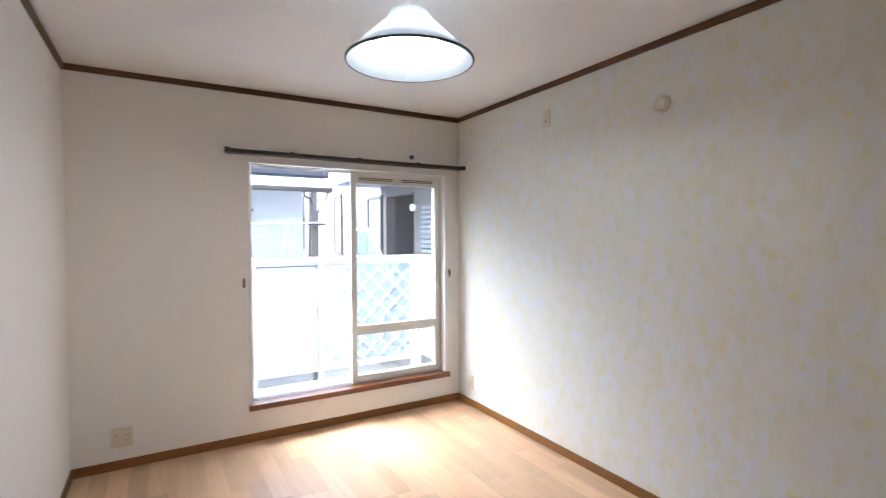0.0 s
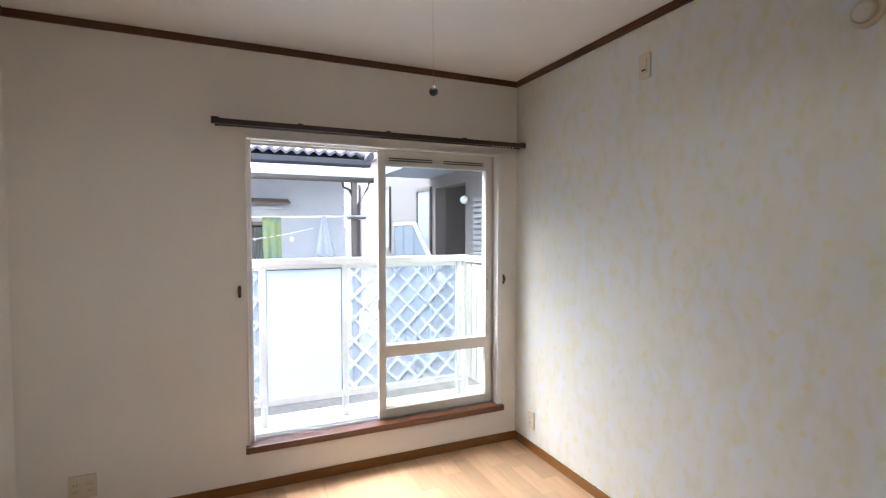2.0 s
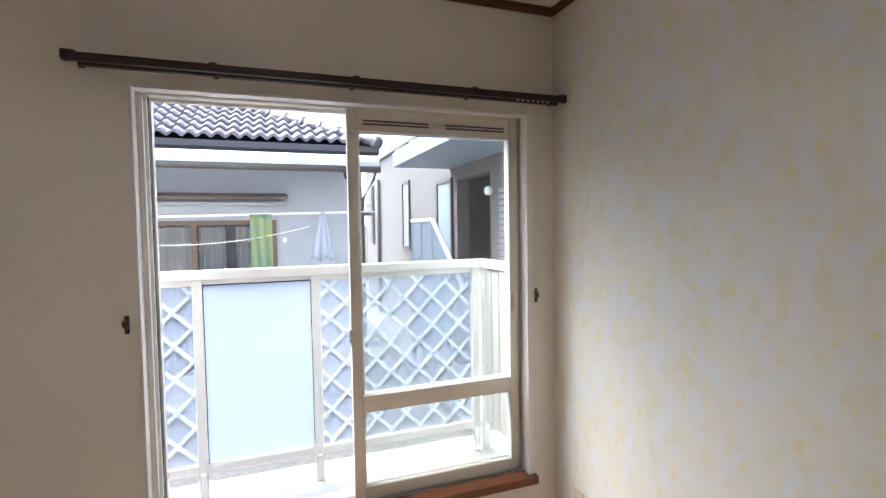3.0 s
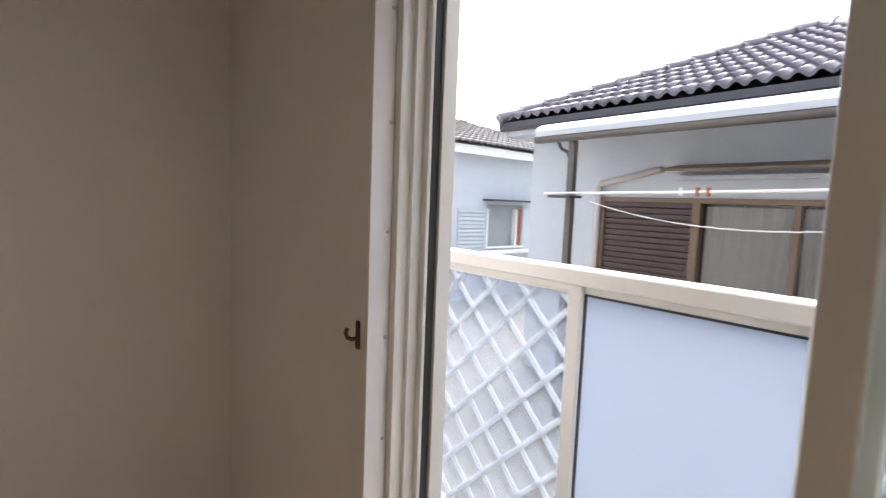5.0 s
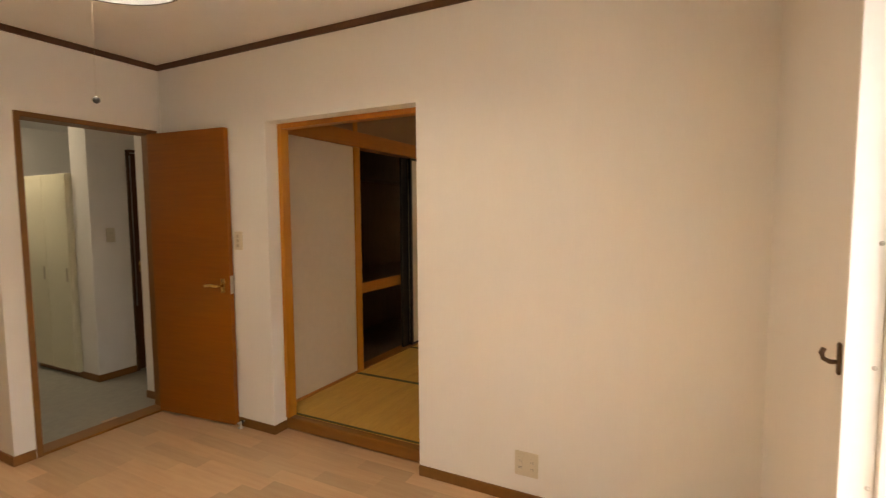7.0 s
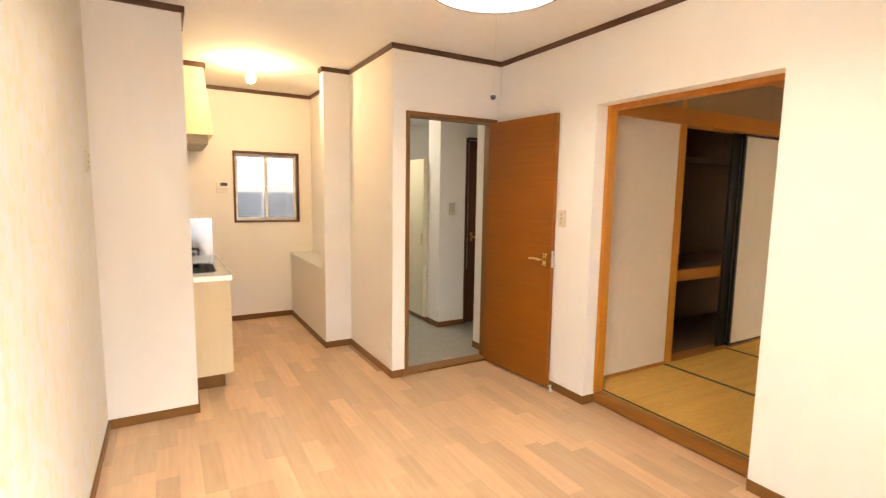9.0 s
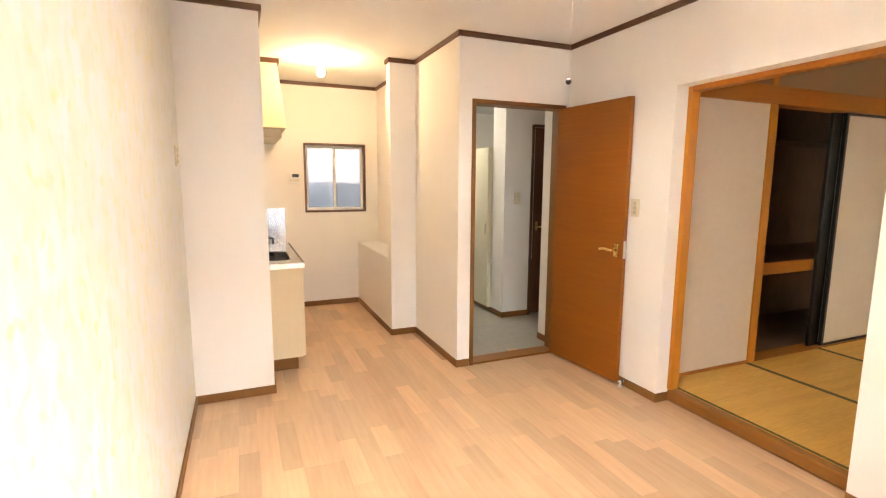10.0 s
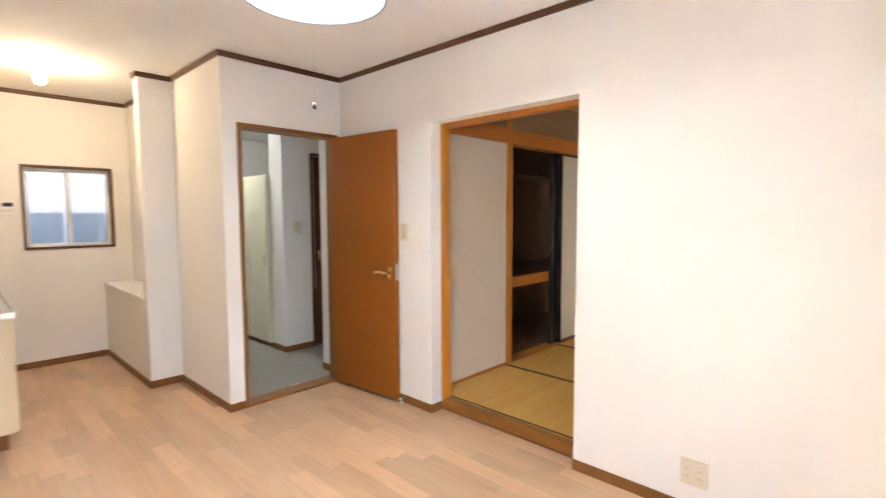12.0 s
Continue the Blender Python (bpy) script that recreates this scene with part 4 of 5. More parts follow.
def roof_tile_mesh(name, w, d, mat_):
    """One curved pantile with a thick front lip: across x, up the slope y."""
    bm = bmesh.new()
    n = 14
    prof = [(w * (k / n - 0.5) * 1.02, 0.024 * math.cos(2 * math.tau * (k / n + 0.25)) + 0.012) for k in range(n + 1)]
    f = [bm.verts.new((x, 0, z + 0.028)) for x, z in prof]
    b = [bm.verts.new((x, d * 1.12, z - 0.008)) for x, z in prof]
    u = [bm.verts.new((x, 0.004, z - 0.004)) for x, z in prof]
    for k in range(n):
        bm.faces.new((f[k], f[k + 1], b[k + 1], b[k])).smooth = True
        bm.faces.new((u[k], u[k + 1], f[k + 1], f[k]))
    return mesh_of(name, bm, mat_)


def hip_roof(parent, x0, y0, x1, y1, z, apexes, tile_mat, w, d, sides, cap_r):
    """Roof over a rectangle, hips meeting at one apex or a ridge; tiles and caps are pieces."""
    c = [Vector((x0, y0, z)), Vector((x1, y0, z)), Vector((x1, y1, z)), Vector((x0, y1, z))]
    p, q = Vector(apexes[0]), Vector(apexes[1])
    bm = bmesh.new()
    down = Vector((0, 0, -0.04))
    v = [bm.verts.new(a + down) for a in (*c, p, q)]
    for f in ((0, 1, 5, 4), (1, 2, 5), (2, 3, 4, 5), (3, 0, 4)):
        bm.faces.new([v[i] for i in f])
    bm.faces.new((v[3], v[2], v[1], v[0]))
    body = part("roof", bm, GUTTER, parent)
    me = roof_tile_mesh("tile", w, d, tile_mat)
    faces = {"s": (c[0], c[1], q, p), "e": (c[1], c[2], q, q), "w": (c[3], c[0], p, p)}
    for side in sides:
        a, b, tb, ta = faces[side]
        ex = (b - a).normalized()
        up = (((ta + tb) / 2 - a) - ((ta + tb) / 2 - a).dot(ex) * ex)
        height, ey = up.length, up.normalized()
        ez = ex.cross(ey)
        rows = int(height / d)
        la, lb = (ta - a).dot(ex), (tb - a).dot(ex)
        for r in range(rows + 1):
            s0 = min(1, (r + 0.5) * d / height)
            lo, hi = la * s0, (b - a).length + (lb - (b - a).length) * s0
            k = math.ceil((lo + w * 0.3) / w)
            while (k + 0.0) * w < hi - w * 0.3:
                o = new("tile", me)
                o.parent = body
                loc = a + ex * (k * w) + ey * (r * d - 0.03) + ez * 0.01
                o.matrix_basis = Matrix.Translation(loc) @ Matrix((ex, ey, ez)).transposed().to_4x4()
                k += 1
    hips = [(c[0], p), (c[1], q), (p, q)]
    for a, b in hips:
        if (b - a).length < 0.2:
            continue
        dvec = (b - a).normalized()
        count = int((b - a).length / 0.30) + 1
        for k in range(count):
            s, e = a + dvec * (0.30 * k - 0.05), a + dvec * (0.30 * k + 0.27)
            part("ridge_cap", tube([s + Vector((0, 0, 0.03)), s + dvec * 0.04 + Vector((0, 0, 0.035)), e + Vector((0, 0, 0.015))], cap_r, 10), tile_mat, body)
            part("cap_collar", tube([s, s + dvec * 0.035 + Vector((0, 0, 0.01))], cap_r + 0.016, 10), tile_mat, body)
    return body


# ---------- neighbour's house across the lane ----------
house = thing("neighbour_house", "white stucco house with a plum-grey tiled hip roof", "house")
HY, HX0, HX1 = 4.55, -2.38, 2.55
for lo, hi in (((HX0, HY, -0.75), (-1.30, HY + 0.15, 2.42)), ((1.58, HY, -0.75), (HX1, HY + 0.15, 2.42)), ((-1.30, HY, 1.58), (1.58, HY + 0.15, 2.42)), ((-1.30, HY, -0.75), (1.58, HY + 0.15, -0.30))):
    part("front_wall", boxes((lo, hi)), STUCCO, house)
part("side_wall", boxes(((HX0, HY + 0.15, -0.75), (HX0 + 0.15, 8.7, 2.42))), STUCCO, house)
part("side_wall", boxes(((HX1 - 0.15, HY + 0.15, -0.75), (HX1, 8.7, 2.42))), STUCCO, house)
part("rear_wall", boxes(((HX0 + 0.15, 8.55, -0.75), (HX1 - 0.15, 8.7, 2.42))), STUCCO, house)
# dark sheet behind the panes, coloured as the shade of an unlit room
part("dark_room_sheet", boxes(((-1.30, HY + 0.5, -0.30), (1.58, HY + 0.55, 1.7))), DARKROOM, house)
part("eave_board", boxes(((-2.38, 4.06, 2.30), (2.70, 4.54, 2.36)), ((-2.38, 4.02, 2.30), (2.70, 4.06, 2.44))), STUCCO, house)
part("gutter", prism([(3.93, 2.46), (3.93, 2.39), (3.96, 2.36), (4.01, 2.36), (4.02, 2.46)], -2.44, 2.80, "x"), GUTTER, house, "grey gutter")
part("gutter_side", boxes(((-2.50, 4.0, 2.39), (-2.42, 9.0, 2.46))), GUTTER, house)
part("gutter_side", boxes(((2.74, 4.0, 2.39), (2.82, 9.0, 2.46))), GUTTER, house)
hip_roof(house, -2.42, 3.96, 2.76, 9.1, 2.50, ((0.14, 6.55, 3.66), (0.18, 6.55, 3.66)), TILE, 0.29, 0.30, "sew", 0.075)
# sliding window with shutter case
hw = tagged(new("window"), "brown sliding window with a louvred shutter case")
hw.parent = house
part("frame", boxes(((-1.30, HY - 0.03, -0.30), (-1.24, HY + 0.08, 1.58)), ((1.52, HY - 0.03, -0.30), (1.58, HY + 0.08, 1.58)), ((-1.24, HY - 0.03, 1.53), (1.52, HY + 0.08, 1.58)), ((-0.25, HY - 0.04, -0.30), (-0.17, HY + 0.08, 1.53)), ((0.60, HY, -0.30), (0.66, HY + 0.06, 1.53)), ((-1.24, HY - 0.03, -0.30), (1.52, HY + 0.08, -0.25))), BROWNMETAL, hw)
for k in range(28):
    part("shutter_slat", turned(boxes(((-1.24, -0.012, 0), (-0.25, 0.012, 0.056)), bevel=0.003, seg=1), Matrix.Translation((0, HY + 0.01, -0.25 + 0.064 * k)) @ Matrix.Rotation(radians(14), 4, "X")), SHUTTER, hw)
part("shutter_back", boxes(((-1.24, HY + 0.05, -0.25), (-0.25, HY + 0.06, 1.53))), SHUTTER, hw)
for x0, x1 in ((-0.17, 0.60), (0.66, 1.52)):
    g = part("pane", boxes(((x0, HY + 0.030, -0.25), (x1, HY + 0.034, 1.53))), GLASS, hw)
    g.visible_shadow = False
for x0, x1 in ((-0.15, 0.60), (0.68, 0.98), (1.10, 1.50)):
    bm = bmesh.new()
    cols = [[bm.verts.new((x0 + (x1 - x0) * k / 60, HY + 0.075 + 0.018 * math.sin(k * 0.9) + 0.006 * math.sin(k * 2.3), z)) for z in (-0.25, 1.5)] for k in range(61)]
    for a, b in zip(cols, cols[1:]):
        bm.faces.new((a[0], b[0], b[1], a[1])).smooth = True
    bmesh.ops.solidify(bm, geom=bm.faces[:], thickness=0.003)
    part("curtain", bm, CURTAIN, hw, "white lace curtain")
part("awning", prism([(4.18, 1.83), (4.18, 1.85), (HY, 1.92), (HY, 1.86)], -0.44, 1.72, "x"), BROWNMETAL, house, "brown metal window awning")
part("awning_ledge", boxes(((-0.40, HY - 0.12, 1.76), (1.70, HY, 1.80))), STUCCO, house)
part("duct", tube([(-1.32, HY - 0.05, 0.0), (-1.32, HY - 0.05, 1.70), (-1.30, HY - 0.05, 1.73), (-0.62, HY - 0.05, 1.87), (-0.60, HY, 1.88)], 0.035, 10), STUCCO2, house)
# terrace canopy in front
can = thing("terrace_canopy", "grey metal terrace canopy with posts before the neighbour's window", "canopy")
part("front_beam", tube([(-1.42, 3.45, 2.13), (2.70, 3.45, 2.13)], 0.045, 12), POSTGREY, can)
part("sheet", prism([(3.45, 2.165), (3.45, 2.18), (HY, 2.34), (HY, 2.32)], -1.40, 2.68, "x"), frosted("milky_canopy_sheet", (0.52, 0.55, 0.60), 0.05), can, "milky corrugated sheet")
part("sheet_front", prism([(3.40, 2.15), (3.395, 2.20), (3.43, 2.25), (3.52, 2.285), (3.52, 2.278), (3.437, 2.243), (3.403, 2.198), (3.408, 2.15)], -1.40, 2.68, "x"), STUCCO, can, "white rounded front edge of the sheet")
for x in (-1.02, 2.46):
    part("post", boxes(((x - 0.035, 3.50, -0.75), (x + 0.035, 3.57, 2.10)), bevel=0.006), POSTGREY, can)
    part("bracket", tube([(x, 3.53, 1.86), (x - 0.06, 3.53, 1.99), (x - 0.14, 3.53, 2.03), (x - 0.16, 3.50, 2.10)], 0.018, 8), GUTTER, can)
for x in (-1.40, -0.7, 0.0, 0.7, 1.4, 2.1, 2.68):
    part("rafter", prism([(3.47, 2.13), (3.47, 2.16), (HY, 2.315), (HY, 2.28)], x - 0.02, x + 0.02, "x"), POSTGREY, can)
part("pole_arm", boxes(((-1.12, 3.30, 1.53), (-0.86, 3.50, 1.555)), bevel=0.004), GUTTER, can)
part("pole_arm", boxes(((2.36, 3.30, 1.60), (2.56, 3.50, 1.625)), bevel=0.004), GUTTER, can)
part("downpipe", tube([(2.66, 3.5, 2.10), (2.64, 3.52, 2.02), (2.52, 3.56, 1.80), (2.515, 3.57, 1.7), (2.515, 3.57, -0.75)], 0.016, 8), POSTGREY, can)
pole = thing("laundry_pole", "pale metal laundry pole hung under the canopy", "laundry pole")
part("bar", tube([(-1.25, 3.42, 1.572), (0.6, 3.42, 1.60), (2.62, 3.42, 1.642)], 0.013, 8), WHITEMETAL, pole)
for x in (0.12, 0.25, 0.33):
    part("clip", boxes(((x - 0.012, 3.405, 1.56), (x + 0.012, 3.435, 1.63)), bevel=0.004), WHITEPL if x < 0.2 else BRICKRED, pole)
line = thing("laundry_line", "sagging white laundry line under the canopy", "laundry line")
part("cord", tube([(-0.70 + 2.6 * k / 16, 3.40, 1.50 - 0.20 * (1 - ((k - 8.5) / 8.5) ** 2) + 0.03 * k / 16) for k in range(17)], 0.005, 6), WHITEPL, line)
part("clip", boxes(((1.62, 3.385, 1.32), (1.66, 3.415, 1.37)), bevel=0.004), WHITEPL, line)


def hanging(name, label, x0, x1, z0, z1, mat_, taper=0.0):
    """Cloth over the pole with folds."""
    t = thing(name, label, name.replace("_", " "))
    bm = bmesh.new()
    n, m = 18, 10
    grid = [[bm.verts.new((((x0 + x1) / 2) + (k / n - 0.5) * (x1 - x0) * (1 - taper * j / m), 3.40 + 0.012 * math.sin(k * 0.9 + j * 0.12) * (0.3 + (m - j) / m), z0 + (z1 - z0) * j / m + 0.02 * math.sin(k * 0.7) * (1 - j / m))) for k in range(n + 1)] for j in range(m + 1)]
    for j in range(m):
        for k in range(n):
            bm.faces.new((grid[j][k], grid[j][k + 1], grid[j + 1][k + 1], grid[j + 1][k])).smooth = True
    bmesh.ops.solidify(bm, geom=bm.faces[:], thickness=0.006)
    part("cloth", bm, mat_, t)


hanging("towel", "yellow and green towel hanging on the laundry pole", 1.30, 1.52, 1.02, 1.62, TOWEL)
hanging("shirt", "white cloth pegged by one corner on the laundry pole", 1.90, 2.18, 1.12, 1.64, CLOTH, 0.85)

cable = thing("overhead_cable", "thin dark overhead cable behind the house", "cable")
part("wire", tube([(2.4, 9.5, 2.25), (4.5, 12.0, 2.1), (7.0, 15.0, 2.15)], 0.012, 5), GUTTER, cable)

# ---------- second house ----------
h2 = thing("far_house", "pale stucco house with a weathered grey tiled roof", "house")
GX, GY = -6.15, 5.8
part("wall", boxes(((-19.0, GY, -0.75), (-9.5, GY + 0.15, 2.62)), ((-8.4, GY, -0.75), (GX, GY + 0.15, 2.62)), ((-9.5, GY, 1.5), (-8.4, GY + 0.15, 2.62)), ((-9.5, GY, -0.75), (-8.4, GY + 0.15, 0.5))), STUCCO2, h2, "cream stucco wall")
part("wall", boxes(((GX - 0.15, GY + 0.15, -0.75), (GX, 7.45, 2.62)), ((GX - 0.15, 8.75, -0.75), (GX, 12.0, 2.62)), ((GX - 0.15, 7.45, 1.46), (GX, 8.75, 2.62)), ((GX - 0.15, 7.45, -0.75), (GX, 8.75, 0.42))), STUCCO, h2)
part("eave_board", boxes(((-19.3, GY - 0.45, 2.52), (GX + 0.40, GY - 0.40, 2.72)), ((GX + 0.35, GY - 0.40, 2.52), (GX + 0.40, 12.0, 2.72)), ((-19.3, GY - 0.40, 2.60), (GX + 0.35, 12.0, 2.64))), WHITEMETAL, h2)
hip_roof(h2, -19.3, GY - 0.5, GX + 0.45, 12.4, 2.74, ((-10.2, 8.75, 4.2), (-10.1, 8.75, 4.2)), TILEPALE, 0.36, 0.36, "se", 0.10)
w2 = tagged(new("window"), "grey window with a metal awning")
w2.parent = h2
part("pane", boxes(((GX - 0.12, 7.45, 0.42), (GX - 0.10, 8.75, 1.46))), LOUVRE, w2)
part("frame", boxes(((GX - 0.10, 7.45, 0.42), (GX + 0.03, 7.50, 1.36)), ((GX - 0.10, 8.45, 0.42), (GX + 0.03, 8.50, 1.36)), ((GX - 0.10, 7.50, 0.42), (GX + 0.06, 8.75, 0.46))), WHITEMETAL, w2)
part("awning", boxes(((GX, 7.30, 1.54), (GX + 0.35, 8.9, 1.58)), bevel=0.006), GUTTER, w2)
part("brick_strip", boxes(((GX - 0.09, 8.5, 0.46), (GX - 0.07, 8.74, 1.36))), BRICKRED, w2, "red brick-patterned strip")
for k in range(10):
    part("shutter_slat", boxes(((GX + 0.002, 6.55, 0.45 + 0.09 * k), (GX + 0.03, 7.40, 0.52 + 0.09 * k)), bevel=0.005, seg=1), STUCCO, h2)
part("sill_ledge", boxes(((GX, 7.3, 0.30), (GX + 0.22, 9.0, 0.38)), bevel=0.006), WHITEMETAL, h2)
w3 = tagged(new("window"), "window with a small awning")
w3.parent = h2
part("pane", boxes(((-9.5, GY + 0.06, 0.5), (-8.4, GY + 0.08, 1.5))), SHADE_TAN, w3, "tan blind behind the glass")
part("frame", boxes(((-9.5, GY - 0.03, 0.5), (-9.4, GY + 0.06, 1.5)), ((-8.5, GY - 0.03, 0.5), (-8.4, GY + 0.06, 1.5)), ((-9.4, GY - 0.03, 1.42), (-8.5, GY + 0.06, 1.5))), WHITEMETAL, w3)
part("awning", boxes(((-9.9, GY - 0.40, 1.72), (-8.2, GY, 1.77)), bevel=0.006), GUTTER, w3)
part("downpipe", tube([(GX + 0.35, GY - 0.35, 2.60), (GX + 0.12, GY - 0.12, 2.35), (GX + 0.06, GY - 0.06, 2.2), (GX + 0.06, GY - 0.06, -0.75)], 0.04, 8), WHITEMETAL, h2)
part("corner_post", boxes(((-9.98, GY - 0.30, -0.75), (-9.56, GY - 0.002, 2.45)), bevel=0.02), WHITEMETAL, h2, "white corner pier")
part("porch_wall", boxes(((-19.0, GY - 0.26, -0.75), (-9.981, GY - 0.002, 2.40))), PINKPLASTER, h2, "mauve plaster porch wall")
part("drain_arm", tube([(-11.9, GY - 0.40, 2.46), (-11.6, GY - 0.38, 2.40), (-9.7, GY - 0.36, 2.02), (-9.66, GY - 0.36, 1.9)], 0.045, 8), WHITEMETAL, h2)
part("pipe_clip", boxes(((GX + 0.01, GY - 0.12, 1.30), (GX + 0.12, GY - 0.01, 1.42)), bevel=0.02), WHITEMETAL, h2)
vine = thing("bare_vine", "thin leafless vine climbing the far house wall", "vine")
grow = random.Random(5)
for x0, z0, ang in ((-7.9, 0.6, 1.1), (-7.4, 0.62, 1.9), (-7.6, 1.2, 0.2), (-7.8, 1.75, 0.1), (-6.9, 0.62, 2.2), (-7.2, 1.3, -0.5), (-7.0, 1.0, 0.3)):
    pts, x, z = [], x0, z0
    for k in range(9):
        pts.append((x, GY - 0.015 - 0.004 * (k % 2), z))
        ang += grow.uniform(-0.45, 0.45)
        x, z = min(x + 0.14 * math.cos(ang), GX - 0.03), max(z + 0.14 * math.sin(ang), 0.1)
    part("stem", tube(pts, 0.006, 5), VINE, vine)
ant = thing("tv_antenna", "thin metal television antenna on the far roof", "antenna")
part("mast", tube([(-9.6, 9.6, 3.9), (-9.6, 9.6, 4.75)], 0.015, 6), ALUSILVER, ant)
part("boom", tube([(-10.1, 9.4, 4.66), (-9.1, 9.8, 4.76)], 0.010, 6), ALUSILVER, ant)
for k in range(6):
    part("element", tube([(-10.0 + 0.17 * k, 9.25 + 0.07 * k, 4.67 + 0.02 * k), (-10.0 + 0.17 * k, 9.65 + 0.07 * k, 4.67 + 0.02 * k)], 0.006, 5), ALUSILVER, ant)
gw = thing("garden_wall", "low pale block wall along the lane", "wall")
part("body", boxes(((-14, 3.0, -0.75), (-3.4, 3.15, 0.55))), STUCCO, gw)
part("coping", boxes(((-14, 2.96, 0.55), (-3.36, 3.19, 0.62)), bevel=0.01), WHITEMETAL, gw)

# ---------- apartment block with outside stair ----------
AX = 4.3
apt = thing("apartment_building", "mauve-grey apartment block with a glazed entrance canopy", "apartment building")
part("wall", boxes(((AX, 5.1, -0.75), (AX + 0.2, 12.3, 3.2)), ((AX, 3.9, 2.2), (AX + 0.2, 5.1, 3.2)), ((AX, 0.6, -0.75), (AX + 0.2, 3.9, 3.2))), PINKSTUCCO, apt)
part("end_wall", boxes(((AX + 0.2, 12.1, -0.75), (9.0, 12.3, 3.2))), PINKSTUCCO, apt)
part("flat_roof", boxes(((AX + 0.2, 0.6, 3.05), (9.0, 12.1, 3.19))), GUTTER, apt)
# porch recess lining, its shade put into a darker wall colour
part("porch_back", boxes(((AX + 0.6, 3.9, -0.75), (AX + 0.7, 5.1, 2.3)), ((AX + 0.2, 5.1, -0.75), (AX + 0.7, 5.2, 2.3)), ((AX + 0.2, 3.8, -0.75), (AX + 0.7, 3.9, 2.3)), ((AX + 0.2, 3.8, 2.3), (AX + 0.7, 5.2, 2.4))), PORCHSHADE, apt)
part("door", boxes(((AX + 0.555, 4.02, -0.2), (AX + 0.598, 4.62, 1.95)), bevel=0.01), SHUTTER, apt, "dark entrance door")
part("parapet", boxes(((AX - 0.06, 0.6, 3.2), (AX + 0.26, 12.35, 3.26)), bevel=0.01), GUTTER, apt)
for y0, y1, z0, z1 in ((5.26, 6.0, 0.9, 2.25), (7.7, 8.25, 1.0, 2.45), (11.25, 11.5, 1.02, 2.62)):
    w = tagged(new("window"), "narrow dark window")
    w.parent = apt
    part("frame", boxes(((AX - 0.04, y0, z0), (AX - 0.002, y0 + 0.06, z1)), ((AX - 0.04, y1 - 0.06, z0), (AX - 0.002, y1, z1)), ((AX - 0.04, y0 + 0.06, z1 - 0.06), (AX - 0.002, y1 - 0.06, z1)), ((AX - 0.04, y0 + 0.06, z0), (AX - 0.002, y1 - 0.06, z0 + 0.06))), SHUTTER, w)
    part("pane", boxes(((AX - 0.02, y0 + 0.06, z0 + 0.06), (AX - 0.004, y1 - 0.06, z1 - 0.06))), BLUEPANEL, w)
lv = tagged(new("window"), "grey louvred window")
lv.parent = apt
for k in range(12):
    part("louvre", boxes(((AX - 0.05, 2.95, 1.0 + 0.08 * k), (AX - 0.002, 3.55, 1.055 + 0.08 * k)), bevel=0.004, seg=1), LOUVRE, lv)
wl = tagged(part("wall_lamp", lathe([(0, -0.06), (0.035, -0.053), (0.058, -0.02), (0.06, 0.015), (0.04, 0.055), (0, 0.065)], (AX - 0.09, 3.76, 1.92), 20), WHITEPL, apt), "white globe wall lamp")
part("canopy_slab", boxes(((3.35, 2.9, 2.40), (AX, 5.4, 2.62)), bevel=0.008), BLUEPANEL, apt, "grey-blue canopy slab")
part("canopy_glazing", prism([(3.40, 2.62), (3.40, 2.64), (AX, 3.05), (AX, 3.0)], 2.95, 5.35, "y"), KGLASS, apt, "glazed canopy roof")
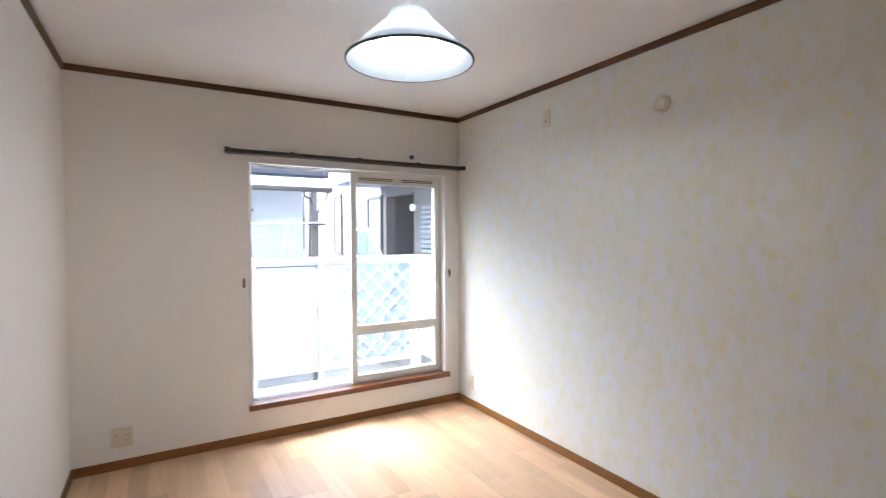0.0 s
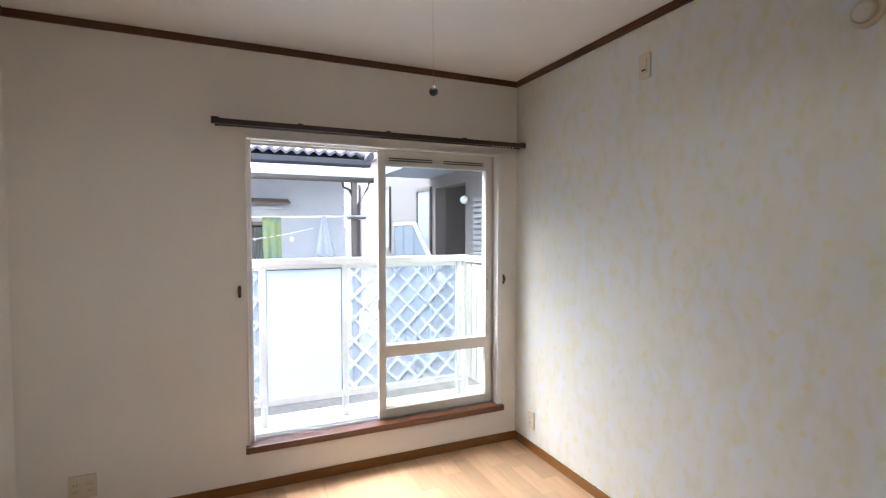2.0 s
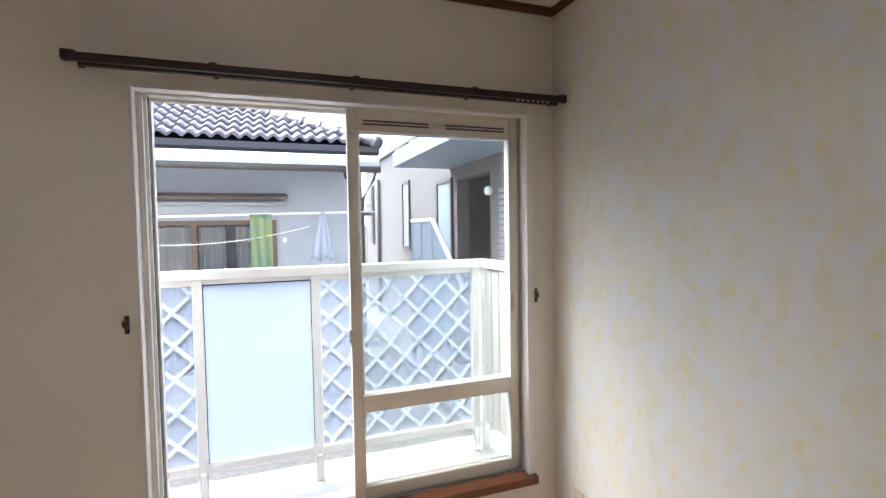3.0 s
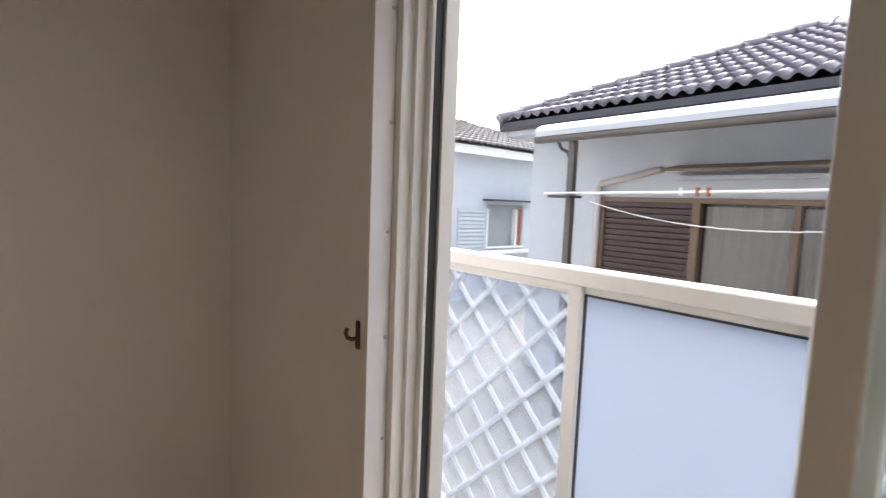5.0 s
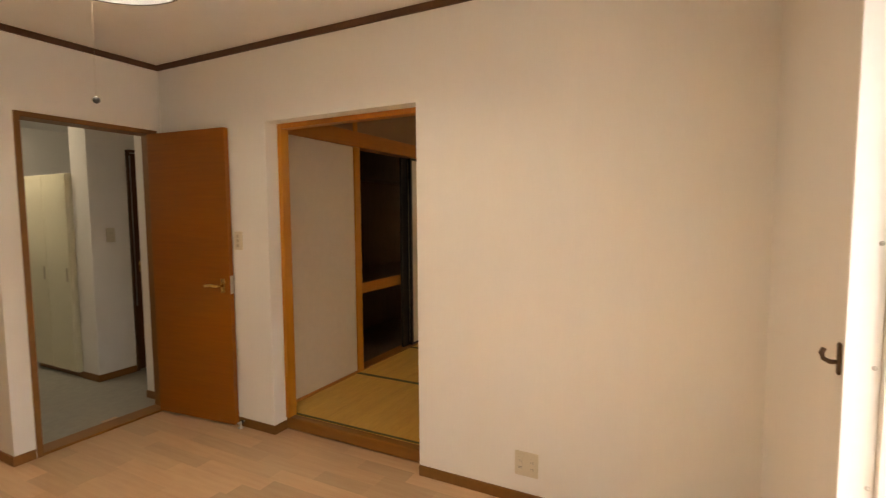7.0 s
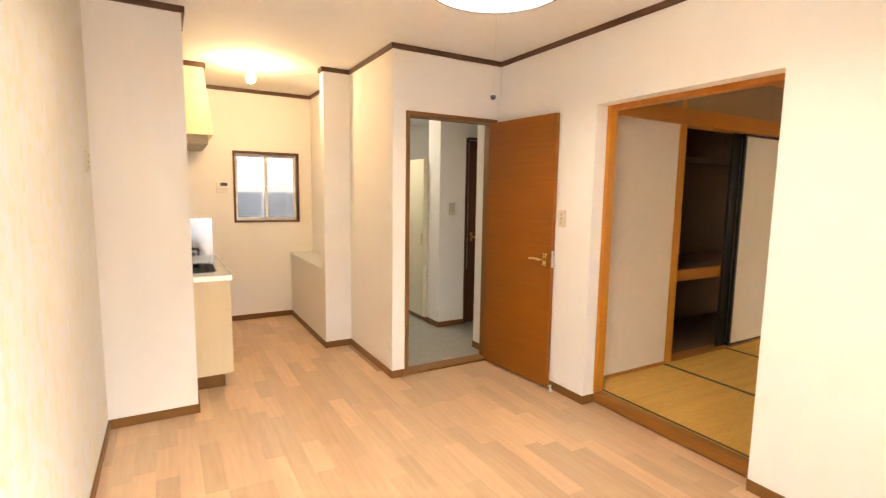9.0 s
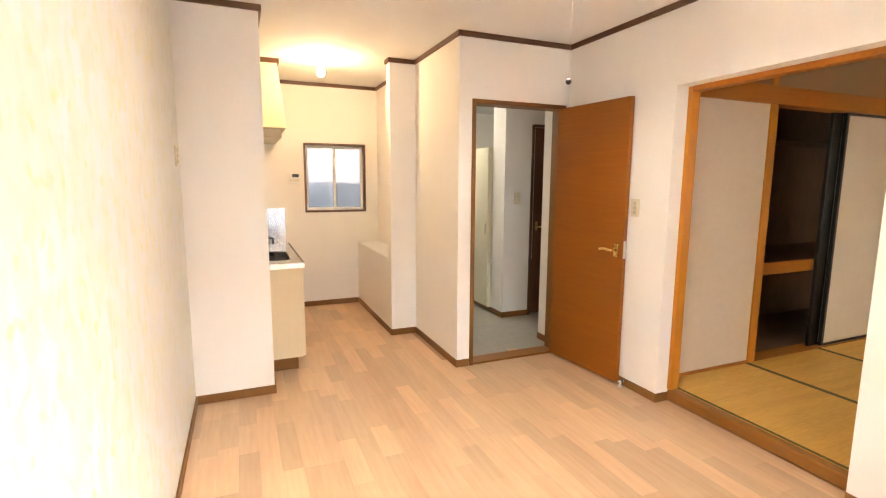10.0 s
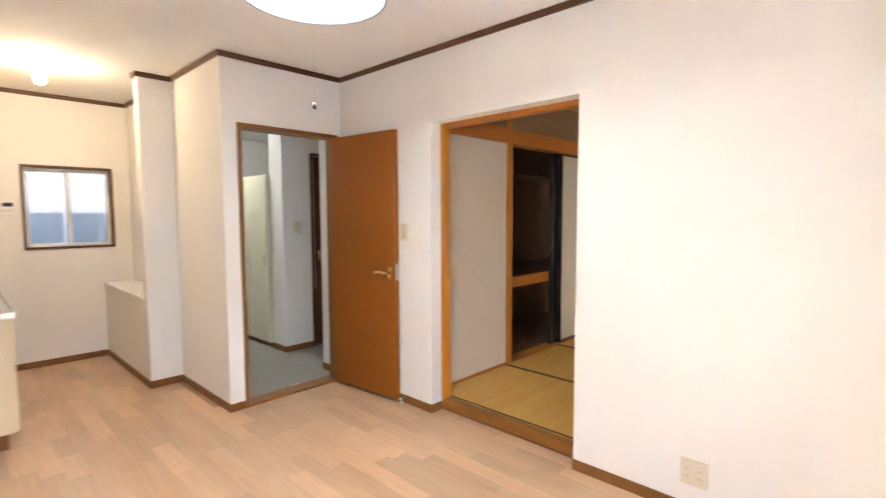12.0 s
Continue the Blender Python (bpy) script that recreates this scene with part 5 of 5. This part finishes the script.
for k in range(4):
    part("canopy_bar", prism([(3.38, 2.62), (3.38, 2.67), (AX, 3.09), (AX, 3.04)], 2.93 + 0.79 * k, 2.97 + 0.79 * k, "y"), WHITEMETAL, apt)
part("drainpipe", tube([(AX - 0.06, 10.5, -0.75), (AX - 0.06, 10.5, 2.72)], 0.05, 8), POSTGREY, apt)
stair = thing("outside_stair_railing", "grey-blue panelled railing of the outside stair", "railing")
part("panel", prism([(3.9, -0.3), (5.6, -0.3), (5.6, 1.52), (4.6, 1.52), (3.9, 1.0)], 3.70, 3.73, "x"), BLUEPANEL, stair)
part("handrail", tube([(3.715, 3.5, 0.72), (3.715, 4.6, 1.56), (3.715, 5.62, 1.56)], 0.035, 8), WHITEMETAL, stair)
for y in (4.0, 4.6, 5.1, 5.6):
    part("post", boxes(((3.69, y - 0.02, -0.75), (3.74, y + 0.02, 1.1 if y < 4.3 else 1.54))), BLUEPANEL, stair)
far = thing("distant_house", "small distant house with a blue-grey roof", "house")
part("wall", boxes(((1.0, 26.0, -0.75), (9.0, 30.0, 1.6))), STUCCO2, far)
part("roof", prism([(25.6, 1.6), (30.4, 1.6), (28, 3.1)], 0.6, 9.4, "x"), BLUEPANEL, far)
for x in (3.4, 5.2):
    part("window", boxes(((x, 25.97, 0.1), (x + 0.7, 26.0, 0.7))), SHUTTER, far)

# ---------- floor planks ----------
PW = 0.10
cut = random.Random(7)
for col in range(28):
    x0, y = col * PW, 0.0
    spans = []
    step = cut.uniform(0.12, 0.5)
    while y > KS:
        spans.append((y, max(y - step, KS)))
        y -= step
        step = cut.choice((0.32, 0.42, 0.50, 0.60))
    for ya, yb in spans:
        a, b = x0 + 0.0002, min(x0 + PW, W) - 0.0002
        if ya - yb < 0.02:
            continue
        if (ya + yb) / 2 < S and b < KW + 0.05:
            if ya < S - 0.02:
                continue
            yb = S
        bm = boxes(((a, yb + 0.0003, -0.004), (b, ya - 0.0003, 0.0)))
        part("plank", bm, PLANK, floor)
for k in range(2):
    part("plank", boxes(((-0.0975, OPS + 0.011 + 0.54 * k, -0.004), (-0.0005, min(OPS + 0.549 + 0.54 * k, OPN), 0.0))), PLANK, floor)
